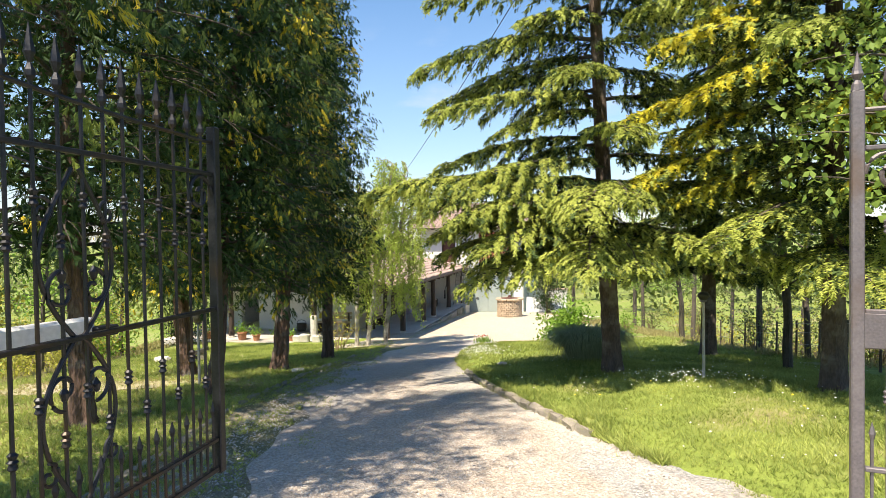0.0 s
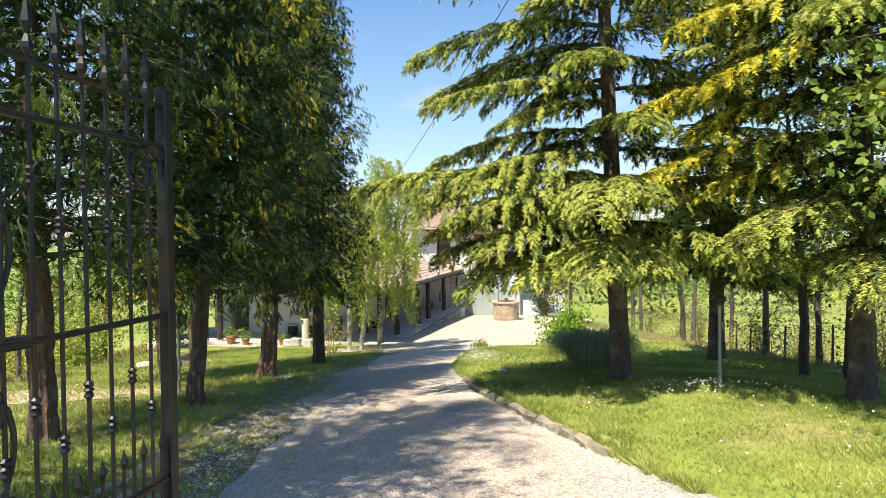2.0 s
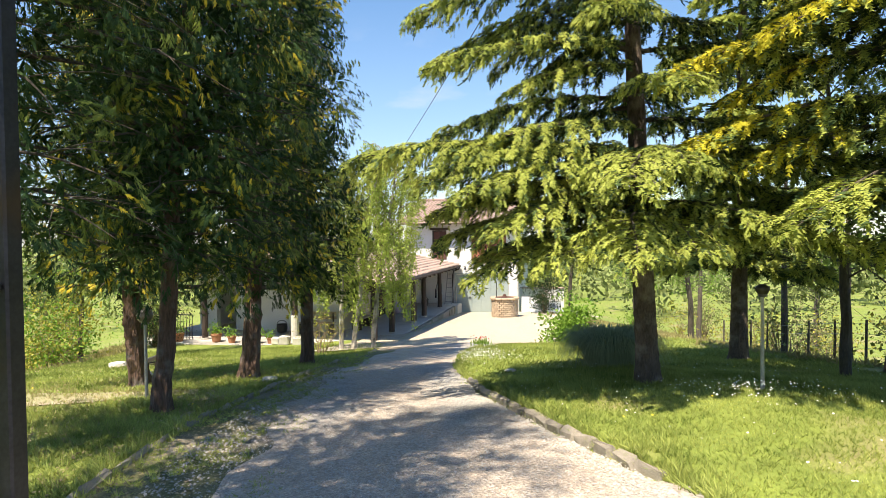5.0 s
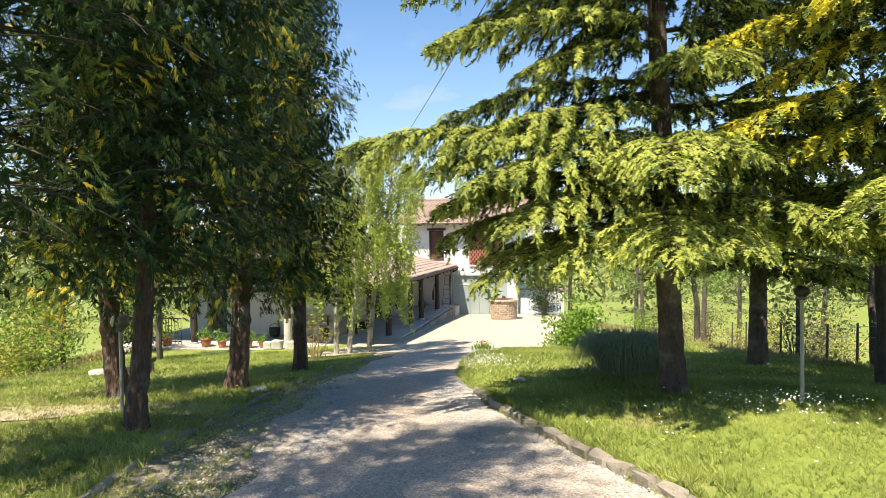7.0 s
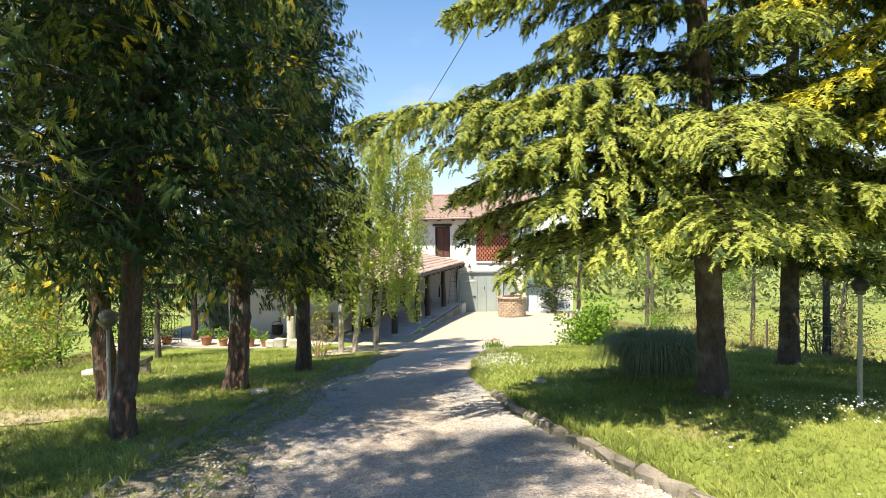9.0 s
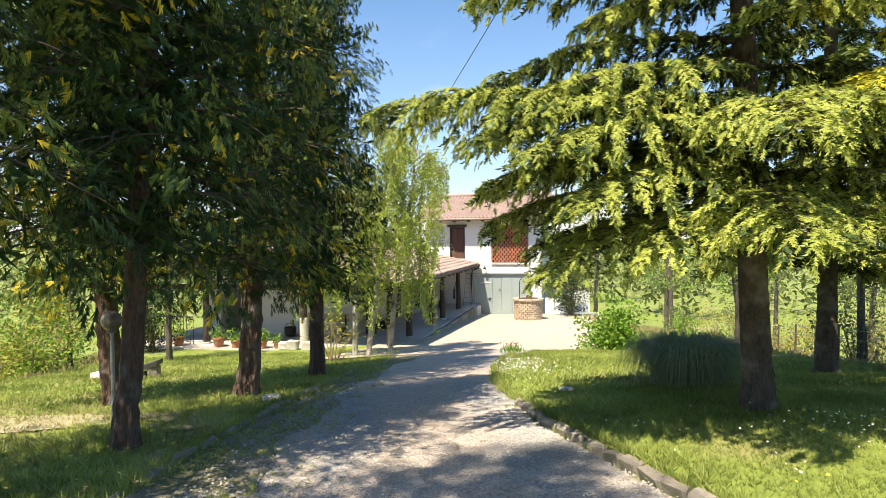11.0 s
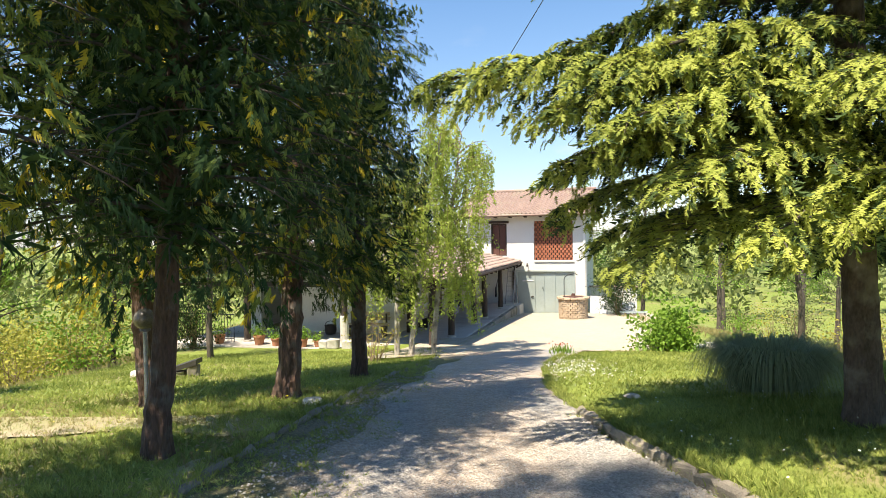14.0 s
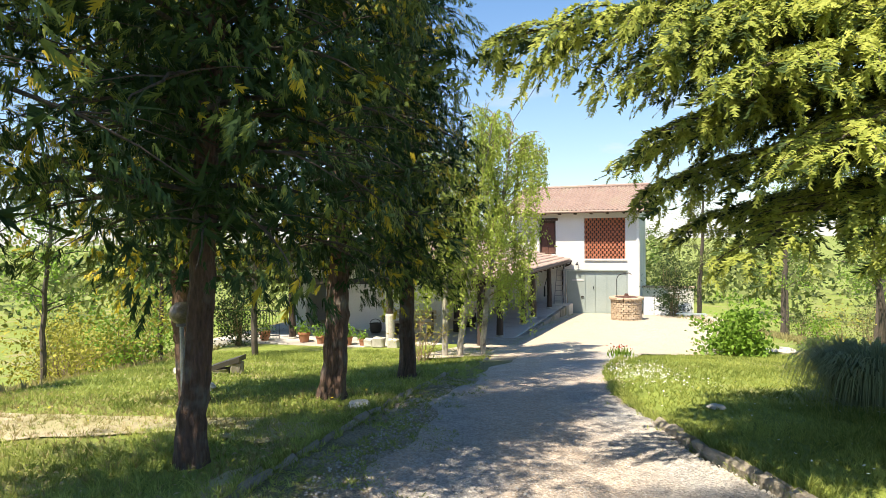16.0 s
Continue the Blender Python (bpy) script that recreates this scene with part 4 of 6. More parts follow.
def gate_leaf(origin, toward, width, z0, mat, label, tipped=True):
    """A wrought iron leaf: x from the free stile to the hinge, z from its foot."""
    ang = math.atan2(toward[1], toward[0])
    g = thing("iron_gate", label, "gate", Matrix.Translation((*origin, z0)) @ Matrix.Rotation(ang, 4, "Z"), "gate leaves")
    H = 1.99
    stile = part("stile", Acc().box((0, 0, H / 2), (0.055, 0.055, H), 0, 0, 0.006), mat, g)
    if tipped:
        part("spear", Acc().lathe([(0.0, 0.19), (0.022, 0.09), (0.028, 0.075), (0.012, 0.05), (0.024, 0.03), (0.028, 0.0)], (0, 0, H), 8), mat, stile)
    part("hinge_stile", Acc().box((width, 0, H / 2), (0.06, 0.06, H), 0, 0, 0.006), mat, g)
    for z in (0.20, 0.95, 1.72):
        part("rail", Acc().box((width / 2, 0, z), (width - 0.06, 0.035, 0.022), 0, 0, 0.004), mat, g)
    part("rail", Acc().tube([(x, 0, 1.90 + 0.10 * (x / width) ** 2) for x in np.linspace(0.03, width - 0.03, 10)], 0.011, 6), mat, g)
    part("bottom_rail", Acc().box((width / 2, 0, 0.03), (width - 0.06, 0.035, 0.03), 0, 0, 0.004), mat, g)
    n = int(width / 0.118)
    mid = width * 0.52
    for i in range(1, n):
        x = i * width / n
        top = 1.93 + 0.10 * (x / width) ** 2
        picket = part("picket", Acc().tube([(x, 0, 0.03), (x, 0, top)], 0.0085, 6), mat, g)
        part("spear", Acc().lathe([(0.0, 0.22), (0.022, 0.10), (0.008, 0.06), (0.02, 0.03), (0.02, 0.01), (0.0085, -0.01)], (x, 0, top), 6), mat, picket)
        for z in ((0.55, 1.35) if i % 2 else (0.72, 1.52)):
            part("collar", Acc().lathe([(0.009, -0.035), (0.019, -0.025), (0.012, -0.008), (0.021, 0.0), (0.012, 0.008), (0.019, 0.025), (0.009, 0.035)], (x, 0, z), 8), mat, picket)
        if abs(x - mid) > 0.02:
            xm = x - width / n / 2
            part("dog_bar", Acc().tube([(xm, 0, 0.03), (xm, 0, 0.34)], 0.008, 5).lathe([(0.0, 0.09), (0.016, 0.03), (0.008, 0.0)], (xm, 0, 0.34), 5), mat, g)
    for sx in (-1, 1):
        for z0c, s in ((0.95, 1), (0.95, -1)):
            loop = [(mid + sx * (0.02 + 0.21 * math.sin(math.pi * t) * (1 - 0.35 * t)), 0.0, z0c + s * 0.70 * t) for t in np.linspace(0.0, 1.0, 18)]
            part("scroll", Acc().tube(loop, 0.010, 6), mat, g)
            part("scroll", Acc().tube(spiral(mid + sx * 0.085, z0c + s * 0.20, 0.085, 1.1, math.pi / 2 * s, -sx * s), 0.009, 6), mat, g)
            part("scroll", Acc().tube(spiral(mid + sx * 0.17, z0c + s * 0.52, 0.055, 1.1, math.pi / 2, sx), 0.008, 6), mat, g)
            part("leaf_tip", Acc().lathe([(0, 0.06), (0.02, 0.03), (0.012, 0.0), (0, -0.01)], (mid + sx * 0.085, 0, z0c + s * 0.24), 6), mat, g)
    for sx, cx in ((1, 0.03), (-1, width - 0.03)):
        part("corner_scroll", Acc().tube(spiral(cx + sx * 0.115, 1.60, 0.115, 1.4, math.pi if sx > 0 else 0, -sx), 0.012, 6), mat, g)
    return g


leaf_l = gate_leaf((-0.86, 3.66), (-0.32, -0.95), 1.95, 0.145, M["iron"], "black wrought iron gate leaf standing open with scrolls and spear tips", False)
leaf_r = gate_leaf((2.31, 2.63), (0.86, -0.50), 1.95, 0.16, M["iron_grey"], "grey wrought iron gate leaf standing open over the lawn")
part("lock_plate", Acc().box((0.10, 0, 0.86), (0.16, 0.04, 0.17), 0, 0, 0.006), M["iron_grey"], leaf_r)
for x, y in ((-1.52, 1.72), (4.05, 1.62)):
    z = float(height(x, y))
    p = thing("gate_post", "square plastered gate post at the entrance", "gate post", pose(x - 0.1, y - 0.1, z - 0.05, 0, 0, -7), "gate posts")
    part("shaft", Acc().box((0, 0, 1.2), (0.34, 0.34, 2.4), 0, 0, 0.02), M["plaster_cream"], p)
    part("cap", Acc().box((0, 0, 2.44), (0.44, 0.44, 0.09), 0, 0, 0.03), M["stone"], p)
opener = thing("gate_opener", "white gate opener arm fixed to the gate leaf", "gate opener", Matrix.Translation((-1.34, 3.20, 1.07)) @ Matrix.Rotation(math.atan2(-0.9, -0.55), 4, "Z"))
part("housing", Acc().box((0.45, -0.02, 0.0), (0.9, 0.08, 0.10), 0, 0, 0.012), M["white_box"], opener)
part("bracket", Acc().box((-0.04, 0.03, -0.02), (0.12, 0.06, 0.05), 0, 0, 0.006), M["iron"], opener)
part("clamp", Acc().box((0.25, 0.0, -0.065), (0.16, 0.05, 0.03), 0, 0, 0.006), M["iron"], opener)
part("label_bar", Acc().box((0.62, 0.0215, 0.01), (0.14, 0.003, 0.025)), M["iron_grey"], opener)
part("cover", Acc().box((0.95, -0.02, 0.19), (0.5, 0.09, 0.07), 0, 0, 0.012).box((0.98, -0.02, 0.10), (0.06, 0.05, 0.14)), M["white_box"], opener)

# ---- kerbs ----
def kerb_line(fx, y0, y1, step, w, h, lift, skip=0.0):
    y = y0
    while y < y1:
        ln = step * random.uniform(0.85, 1.12)
        xa, xb = fx(y), fx(y + ln)
        c, m = ((xa + xb) / 2, y + ln / 2), math.atan2(ln, xb - xa)
        if random.random() > skip:
            k = part("kerb_stone", Acc().box((0, 0, 0), (ln * 0.985, w * random.uniform(0.9, 1.1), h), 0, 0.022, 0.03), M["kerb"])
            k.matrix_world = Matrix.Translation((c[0], c[1], float(along(c[1])) + lift + random.uniform(-0.015, 0.015))) @ Matrix.Rotation(m, 4, "Z") @ Matrix.Rotation(radians(random.uniform(-3, 3)) + math.atan(0.1), 4, "Y")
            tagged(k, "weathered concrete kerb stone at the lawn edge", "kerb", "drive kerb stones")
        y += ln


kerb_line(lambda y: RX(y) + 0.02, 6.2, 11.6, 0.34, 0.105, 0.22, -0.02)
kerb_line(lambda y: LX(y) - 0.02, 3.4, 19.5, 0.5, 0.085, 0.20, -0.05, 0.1)


# ---- trees ----
def on_ground(x, y, dz=0.0):
    return float(height(x, y)) + dz


def limb_points(p0, az, L, rise, droop, n=8, wig=0.04):
    s = np.linspace(0, 1, n)
    d = np.array([math.cos(az), math.sin(az)])
    side = np.array([-d[1], d[0]])
    w = np.cumsum(rng.normal(0, wig, n)) * s
    xy = d[None] * (L * s)[:, None] + side[None] * w[:, None] * L * 0.5
    z = L * (rise * s - droop * s ** 2.2)
    return np.c_[xy, z] + np.array(p0)


def fluted(spine, rad, n, depth):
    """A trunk whose bark runs in ridges that wander as they climb."""
    a = Acc().tube(spine, rad, n, 0.045)
    v = a.v[0].reshape(len(spine), n, 3)
    th, z = np.arange(n) * 2 * np.pi / n, spine[:, 2][:, None]
    ridge = 1 + depth * (0.6 * np.sin(5 * th + 0.9 * np.sin(1.3 * z)) + 0.5 * np.sin(9 * th - 0.7 * z + 1.0) * np.sin(2.1 * z + th)) * np.exp(-z / 4)
    a.v[0] = (spine[:, None] + (v - spine[:, None]) * ridge[..., None]).reshape(-1, 3)
    return a


def sprig(length, pairs, needle, width, seed):
    """A template: a short shoot along y, its pairs of needles swept forward and thinning to the tip."""
    r = np.random.default_rng(seed)
    v, f = [], []
    for i in range(pairs):
        q = i / pairs
        for sx in (-1, 1):
            o = np.array([0, length * (q * 0.9), -0.10 * length * q ** 2])
            tip = o + np.array([sx * needle * (1 - 0.55 * q), needle * r.uniform(0.5, 1.0), needle * r.uniform(-0.15, 0.5)])
            k = len(v)
            v += [o + [0, -width, 0], o + [0, width, 0], tip]
            f.append((k, k + 1, k + 2) if sx < 0 else (k + 1, k, k + 2))
    return np.array(v), np.array(f)


SPRIG = sprig(0.105, 4, 0.031, 0.013, 3)
SPRIG_MID = sprig(0.14, 3, 0.046, 0.020, 5)
SPRIG_FAR = sprig(0.20, 3, 0.075, 0.032, 4)


def cedar(x, y, H, r0, lean, boughs, first, max_len, spacing, gold, template, step, label, seed):
    """A cedar: straight trunk, tiers of flat drooping boughs; each bough is a plate of side branches set with shoots like a feather."""
    global rng
    rng = np.random.default_rng(seed)
    t = thing("cedar_tree", label, "tree", pose(x, y, on_ground(x, y, -0.06)))
    hs = np.r_[np.linspace(0, 2.4, 34), np.linspace(2.6, H, 22)]
    spine = np.c_[lean[0] * hs / H, lean[1] * hs / H, hs]
    rad = r0 * (1 - hs / H) ** 0.75 * (1 + 0.45 * np.exp(-hs / 0.18)) + 0.012
    part("trunk", fluted(spine, rad, 24, 0.08), M["bark_cedar"], t)
    specs = list(boughs)
    h, k = first, 0
    while h < H - 0.25:
        specs.append((h, k * 137.5 + rng.uniform(-14, 14), max_len * max(0.05, 1 - h / H) ** 0.62 * rng.uniform(0.75, 1.05), rng.uniform(-0.10, 0.05)))
        h += spacing * (0.55 + 0.45 * (1 - h / H))
        k += 1
    limbs = Acc()
    P, D, U, S, kind = [], [], [], [], []

    def lay(p, d, u, s, kd):
        P.append(p)
        D.append(d)
        U.append(u)
        S.append(s)
        kind.append(kd)

    for hb, az_d, L, rise in specs:
        az = radians(az_d)
        low = max(0.0, 1 - abs(hb - 2.2) / 0.9)
        lp = limb_points((lean[0] * hb / H, lean[1] * hb / H, hb), az, L, rise + 0.08, rng.uniform(0.22, 0.30) - 0.03 * low, 11, 0.03)
        knots = np.linspace(0, 1, 11)
        limbs.tube(lp, np.linspace(0.022 * L ** 0.5 + 0.006, 0.004, 11), 5, cap=False)
        nb = max(6, int(L / (0.085 * step)))
        golden = gold > 0 and hb > H * 0.25 and rng.uniform() < gold
        for j in range(nb + 1):
            s = 0.10 + 0.90 * (j + rng.uniform(-0.3, 0.3)) / nb
            s = min(max(s, 0.06), 1.0)
            q = np.array([np.interp(s, knots, lp[:, i]) for i in range(3)])
            last = j == nb
            side = 1 if j % 2 else -1
            ang = az if last else az + side * radians(68 - 34 * s + rng.uniform(-9, 9))
            bl = L * 0.40 * min(1.0, 0.35 + s * 1.6) * (1 - s) ** 0.62 * rng.uniform(0.70, 1.10) + 0.16
            d = np.array([math.cos(ang), math.sin(ang), 0.0])
            across = np.array([-d[1], d[0], 0.0])
            curl = rng.uniform(0.35, 0.75) * (0.6 + 0.4 * s)
            lift = rng.uniform(0.0, 0.12)
            path = lambda a: q + d * (bl * a)[:, None] + np.outer(bl * (lift * a - curl * a ** 2.2), [0, 0, 1.0])
            m = max(3, int(bl / (0.036 * step)))
            a = np.repeat((np.arange(m) + 0.5) / m, 2) + rng.normal(0, 0.25 / m, 2 * m)
            sg = np.tile([1.0, -1.0], m)
            n2 = 2 * m
            fall = lift - 2.2 * curl * np.abs(a) ** 1.2
            open_ = rng.uniform(0.55, 1.05, n2)
            dd = d + across * (sg * open_)[:, None] + rng.normal(0, 0.12, (n2, 3))
            dd[:, 2] += fall - rng.uniform(0.05, 0.55, n2)
            pos = path(np.abs(a)) + rng.normal(0, 0.009, (n2, 3))
            size = rng.uniform(0.75, 1.25, n2) * (1.12 - 0.35 * np.abs(a))
            # old needles towards the trunk, their dark colour also standing for inner shade
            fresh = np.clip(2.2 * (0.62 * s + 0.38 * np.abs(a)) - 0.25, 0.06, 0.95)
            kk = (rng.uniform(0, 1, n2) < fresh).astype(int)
            if golden and s > 0.45:
                kk = np.where((kk == 1) & (rng.uniform(0, 1, n2) < 0.75), 2, kk)
            lay(pos, dd, np.tile([0, 0, 1.0], (n2, 1)) + rng.normal(0, 0.3, (n2, 3)), size, kk)
            # tips that hang from the side branch; needles beneath it carry shade as colour
            w = max(2, int(m * 1.1))
            b_ = rng.uniform(0.05, 1.0, w) ** 0.7
            lay(path(b_) - np.outer(rng.uniform(0.0, 0.10, w), [0, 0, 1.0]) + rng.normal(0, 0.02, (w, 3)), np.c_[rng.normal(0, 0.3, (w, 2)) + d[:2] * 0.4, -np.ones(w)], rng.normal(0, 1, (w, 3)), rng.uniform(0.7, 1.15, w), (rng.uniform(0, 1, w) < fresh.mean()).astype(int) * (2 if golden and s > 0.6 else 1))
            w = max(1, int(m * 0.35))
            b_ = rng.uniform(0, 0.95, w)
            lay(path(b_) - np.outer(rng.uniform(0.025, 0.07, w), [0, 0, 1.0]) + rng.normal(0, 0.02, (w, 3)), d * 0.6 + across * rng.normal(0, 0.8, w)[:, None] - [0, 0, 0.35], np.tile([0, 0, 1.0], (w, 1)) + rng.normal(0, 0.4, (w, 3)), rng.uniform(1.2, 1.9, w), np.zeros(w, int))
            if bl > 0.25:
                limbs.tube(path(np.linspace(0, 0.95, 4)) - [0, 0, 0.008], np.linspace(0.008, 0.003, 4), 3, cap=False)
    tagged(part("branchwork", limbs, M["bark_dark"], t), kind="stuff")
    P, D, U, S, kind = np.vstack(P), np.vstack(D), np.vstack(U), np.concatenate(S), np.concatenate(kind)
    for k, nm, mt in ((0, "crown", "cedar_old_shaded"), (1, "new_growth", "cedar_new"), (2, "golden_growth", "cedar_gold")):
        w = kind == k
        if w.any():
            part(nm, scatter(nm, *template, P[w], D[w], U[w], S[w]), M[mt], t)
    return t


cedar(4.25, 10.2, 12.0, 0.148, (-0.5, 0.0),
      [(3.25, 185, 4.1, 0.12), (2.9, 196, 3.1, 0.02), (3.35, 198, 3.3, 0.04), (3.05, 206, 3.2, 0.06), (2.55, 187, 2.9, 0.0), (2.25, 200, 2.9, -0.02), (2.75, 211, 3.0, 0.0), (2.3, 222, 2.6, 0.0), (2.45, 236, 2.9, 0.0), (2.4, 258, 2.3, 0.0), (3.2, 242, 2.9, 0.02), (2.3, 150, 2.5, -0.05), (3.0, 160, 2.9, 0.0), (2.45, -48, 2.9, -0.04), (2.6, -80, 2.4, -0.02), (2.5, -15, 2.8, -0.06),
       (3.3, -38, 3.2, -0.02), (3.3, -100, 2.5, -0.02), (3.1, 10, 2.8, -0.04), (2.8, 90, 2.4, -0.04), (3.7, 200, 2.9, 0.0), (4.1, 178, 2.9, 0.0), (4.8, 192, 3.0, 0.0), (5.2, 165, 2.9, 0.0), (5.8, 180, 3.1, 0.0), (6.8, 186, 2.9, -0.04)],
      3.8, 3.3, 0.23, 0.0, SPRIG, 1.04, "spreading cedar with yellow-green new growth on drooping boughs", 11)
cedar(6.82, 8.2, 12.5, 0.155, (0.1, 0.1),
      [(2.2, 235, 2.8, -0.04), (2.6, 265, 2.8, -0.06), (3.2, 248, 3.0, -0.02), (4.2, 240, 3.0, 0.0), (3.0, 290, 2.8, -0.04), (2.4, 310, 2.6, -0.04), (2.6, 150, 2.4, -0.05), (2.9, 200, 2.7, -0.06), (3.7, 178, 3.0, 0.0), (4.6, 165, 3.0, 0.02), (5.4, 190, 3.0, 0.03), (6.2, 170, 2.9, 0.02), (4.0, 270, 2.8, -0.04), (5.1, 225, 2.9, 0.0), (5.9, 250, 2.8, 0.0)],
      2.6, 3.5, 0.22, 0.6, SPRIG_MID, 1.35, "tall cedar with golden branch tips beside the lawn", 12)
cedar(8.45, 14.3, 11.5, 0.17, (0.2, 0.0), [(2.6, 180, 2.4, -0.05), (2.9, 220, 2.6, -0.05)], 2.0, 3.2, 0.20, 0.0, SPRIG_FAR, 2.0, "dark green cedar standing behind the lawn", 13)

def frond(length, pairs, finger, width, seed):
    """A template: a flat hanging spray, an axis along y with fine fingers that sweep forward in its plane."""
    r = np.random.default_rng(seed)
    v, f = [], []
    for i in range(pairs):
        q = (i + 0.3) / pairs
        for sx in (-1, 1):
            o = np.array([0, length * q * 0.82, 0.006 * r.normal()])
            L = finger * (1.0 - 0.5 * q) * r.uniform(0.8, 1.15)
            a = r.uniform(0.2, 0.62)
            d = np.array([sx * math.sin(a), math.cos(a), 0.15 * r.normal()])
            e = np.array([-d[1], d[0], 0]) * width
            k = len(v)
            v += [o + e, o - e, o + d * L - [0, 0, 0.15 * L]]
            f.append((k, k + 1, k + 2))
    k = len(v)
    v += [(-width, 0, 0), (width, 0, 0), (0, length, -0.04 * length)]
    f.append((k, k + 1, k + 2))
    return np.array(v), np.array(f)


SPRAY, CORE = frond(0.115, 5, 0.075, 0.0065, 17), blades(5, 0.22, 0.045, 0.9, 18, 0.3)


def incense(name, x, y, H, R, r0, first, seed, label, turn=0.0, limbs_n=135, per=104, gold=0.2, lean=(0, 0)):
    """A dense columnar conifer: limbs that sweep out and droop, hung with flat scaly sprays."""
    global rng
    rng = np.random.default_rng(seed)
    t = thing(name, label, "tree", pose(x, y, on_ground(x, y, -0.06), 0, 0, turn), "row of conifers by the drive")
    hs = np.r_[np.linspace(0, 3.0, 40), np.linspace(3.2, H, 14)]
    bow = np.cumsum(rng.normal(0, 0.006, (54, 2)), axis=0)
    spine = np.c_[bow + np.outer(hs / H, lean), hs]
    rad = r0 * (1 - hs / H) ** 0.8 * (1 + 0.32 * np.exp(-hs / 0.22)) + 0.012
    part("trunk", fluted(spine, rad, 26, 0.19), M["bark"], t)
    limbs = Acc()
    P, D, U, S, kind, inner_p = [], [], [], [], [], []
    for i in range(limbs_n):
        f = (i + rng.uniform(0, 1)) / limbs_n
        h = first + (H - first) * f ** 1.12
        q = (h - first) / (H - first)
        L = R * (0.72 + 0.28 * min(1, q / 0.15)) * (1 - q ** 2.3) ** 0.8 * rng.uniform(0.72, 1.08) + 0.12
        az = i * 2.39996 + rng.uniform(-0.4, 0.4)
        p0 = np.array([np.interp(h, hs, spine[:, k]) for k in range(3)])
        lp = limb_points(p0, az, L, rng.uniform(0.05, 0.35), rng.uniform(0.25, 0.5), 8, 0.06)
        limbs.tube(lp, np.linspace(0.010 + 0.009 * L, 0.003, 8), 5, cap=False)
        if q < 0.25:
            for _ in range(3):
                s = rng.uniform(0.2, 0.7)
                c = np.array([np.interp(s, np.linspace(0, 1, 8), lp[:, k]) for k in range(3)])
                limbs.tube(limb_points(c, az + rng.uniform(-1.2, 1.2), L * 0.45, rng.uniform(-0.3, 0.3), 0.2, 4), np.linspace(0.008, 0.002, 4), 3, cap=False)
        clumps = max(4, int(13 * L / R * (0.6 if q < 0.1 else 1.0)))
        each = int(per * 0.115)
        # inner leaves close to the limb, kept dark for the crown's inner shade
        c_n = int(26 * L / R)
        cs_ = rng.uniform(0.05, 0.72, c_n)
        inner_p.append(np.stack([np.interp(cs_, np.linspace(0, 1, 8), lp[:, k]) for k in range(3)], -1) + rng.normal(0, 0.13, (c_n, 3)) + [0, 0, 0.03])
        m = clumps * each
        cs = np.repeat(0.12 + 0.93 * rng.uniform(0, 1, clumps) ** 0.75, each)
        s = cs + rng.normal(0, 0.03, m)
        pos = np.stack([np.interp(s, np.linspace(0, 1, 8), lp[:, k]) for k in range(3)], -1)
        wide = np.repeat((0.10 + 0.24 * L) * rng.normal(0, 0.75, clumps), each)
        pos += np.outer(wide, [-math.sin(az), math.cos(az), 0])
        drop = np.abs(rng.normal(0, 0.10, m))
        pos += rng.normal(0, 1, (m, 3)) * [0.085, 0.085, 0.05] - np.outer(drop + np.repeat(rng.uniform(-0.15, 0.2, clumps), each), [0, 0, 1])
        out = np.array([math.cos(az), math.sin(az), 0])
        lead = out * rng.uniform(0.3, 0.9, clumps)[:, None] + rng.normal(0, 0.35, (clumps, 3))
        lead[:, 2] -= rng.uniform(0.5, 1.3, clumps)
        P.append(pos)
        D.append(np.repeat(lead, each, axis=0) + rng.normal(0, 0.22, (m, 3)))
        U.append(np.repeat(out + rng.normal(0, 0.5, (clumps, 3)), each, axis=0) + rng.normal(0, 0.25, (m, 3)) + [0, 0, 0.5])
        S.append(rng.uniform(0.6, 1.35, m))
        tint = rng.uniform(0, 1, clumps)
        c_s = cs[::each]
        # paler clumps, more of them towards limb ends, paint sunlight on the sprays
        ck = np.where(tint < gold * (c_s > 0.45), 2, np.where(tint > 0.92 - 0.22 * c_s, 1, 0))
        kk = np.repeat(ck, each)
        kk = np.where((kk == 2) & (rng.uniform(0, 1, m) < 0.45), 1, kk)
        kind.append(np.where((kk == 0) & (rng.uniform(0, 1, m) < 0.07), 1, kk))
    tagged(part("branchwork", limbs, M["bark_dark"], t), kind="stuff")
    P, D, U, S, kind = np.vstack(P), np.vstack(D), np.vstack(U), np.concatenate(S), np.concatenate(kind)
    for k, nm, mt in ((0, "crown", "incense"), (1, "pale_foliage", "incense_lit"), (2, "yellow_foliage", "incense_gold")):
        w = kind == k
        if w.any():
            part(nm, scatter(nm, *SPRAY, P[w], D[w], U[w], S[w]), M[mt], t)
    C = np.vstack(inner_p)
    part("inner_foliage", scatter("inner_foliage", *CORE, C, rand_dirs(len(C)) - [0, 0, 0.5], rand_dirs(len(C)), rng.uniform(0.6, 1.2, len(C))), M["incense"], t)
    return t


inc_a = incense("incense_cedar", -2.5, 10.42, 10.3, 1.95, 0.10, 2.0, 21, "dense dark green conifer with yellow variegated sprays", lean=(0.8, 0))
inc_b = incense("incense_cedar", -1.93, 13.9, 12.0, 1.8, 0.15, 1.8, 22, "dense dark green conifer with a reddish leaning trunk", gold=0.34, lean=(0.5, 0))
inc_c = incense("incense_cedar", -1.03, 16.3, 12.0, 1.3, 0.125, 1.8, 23, "slender dark conifer at the bend of the drive", gold=0.08)


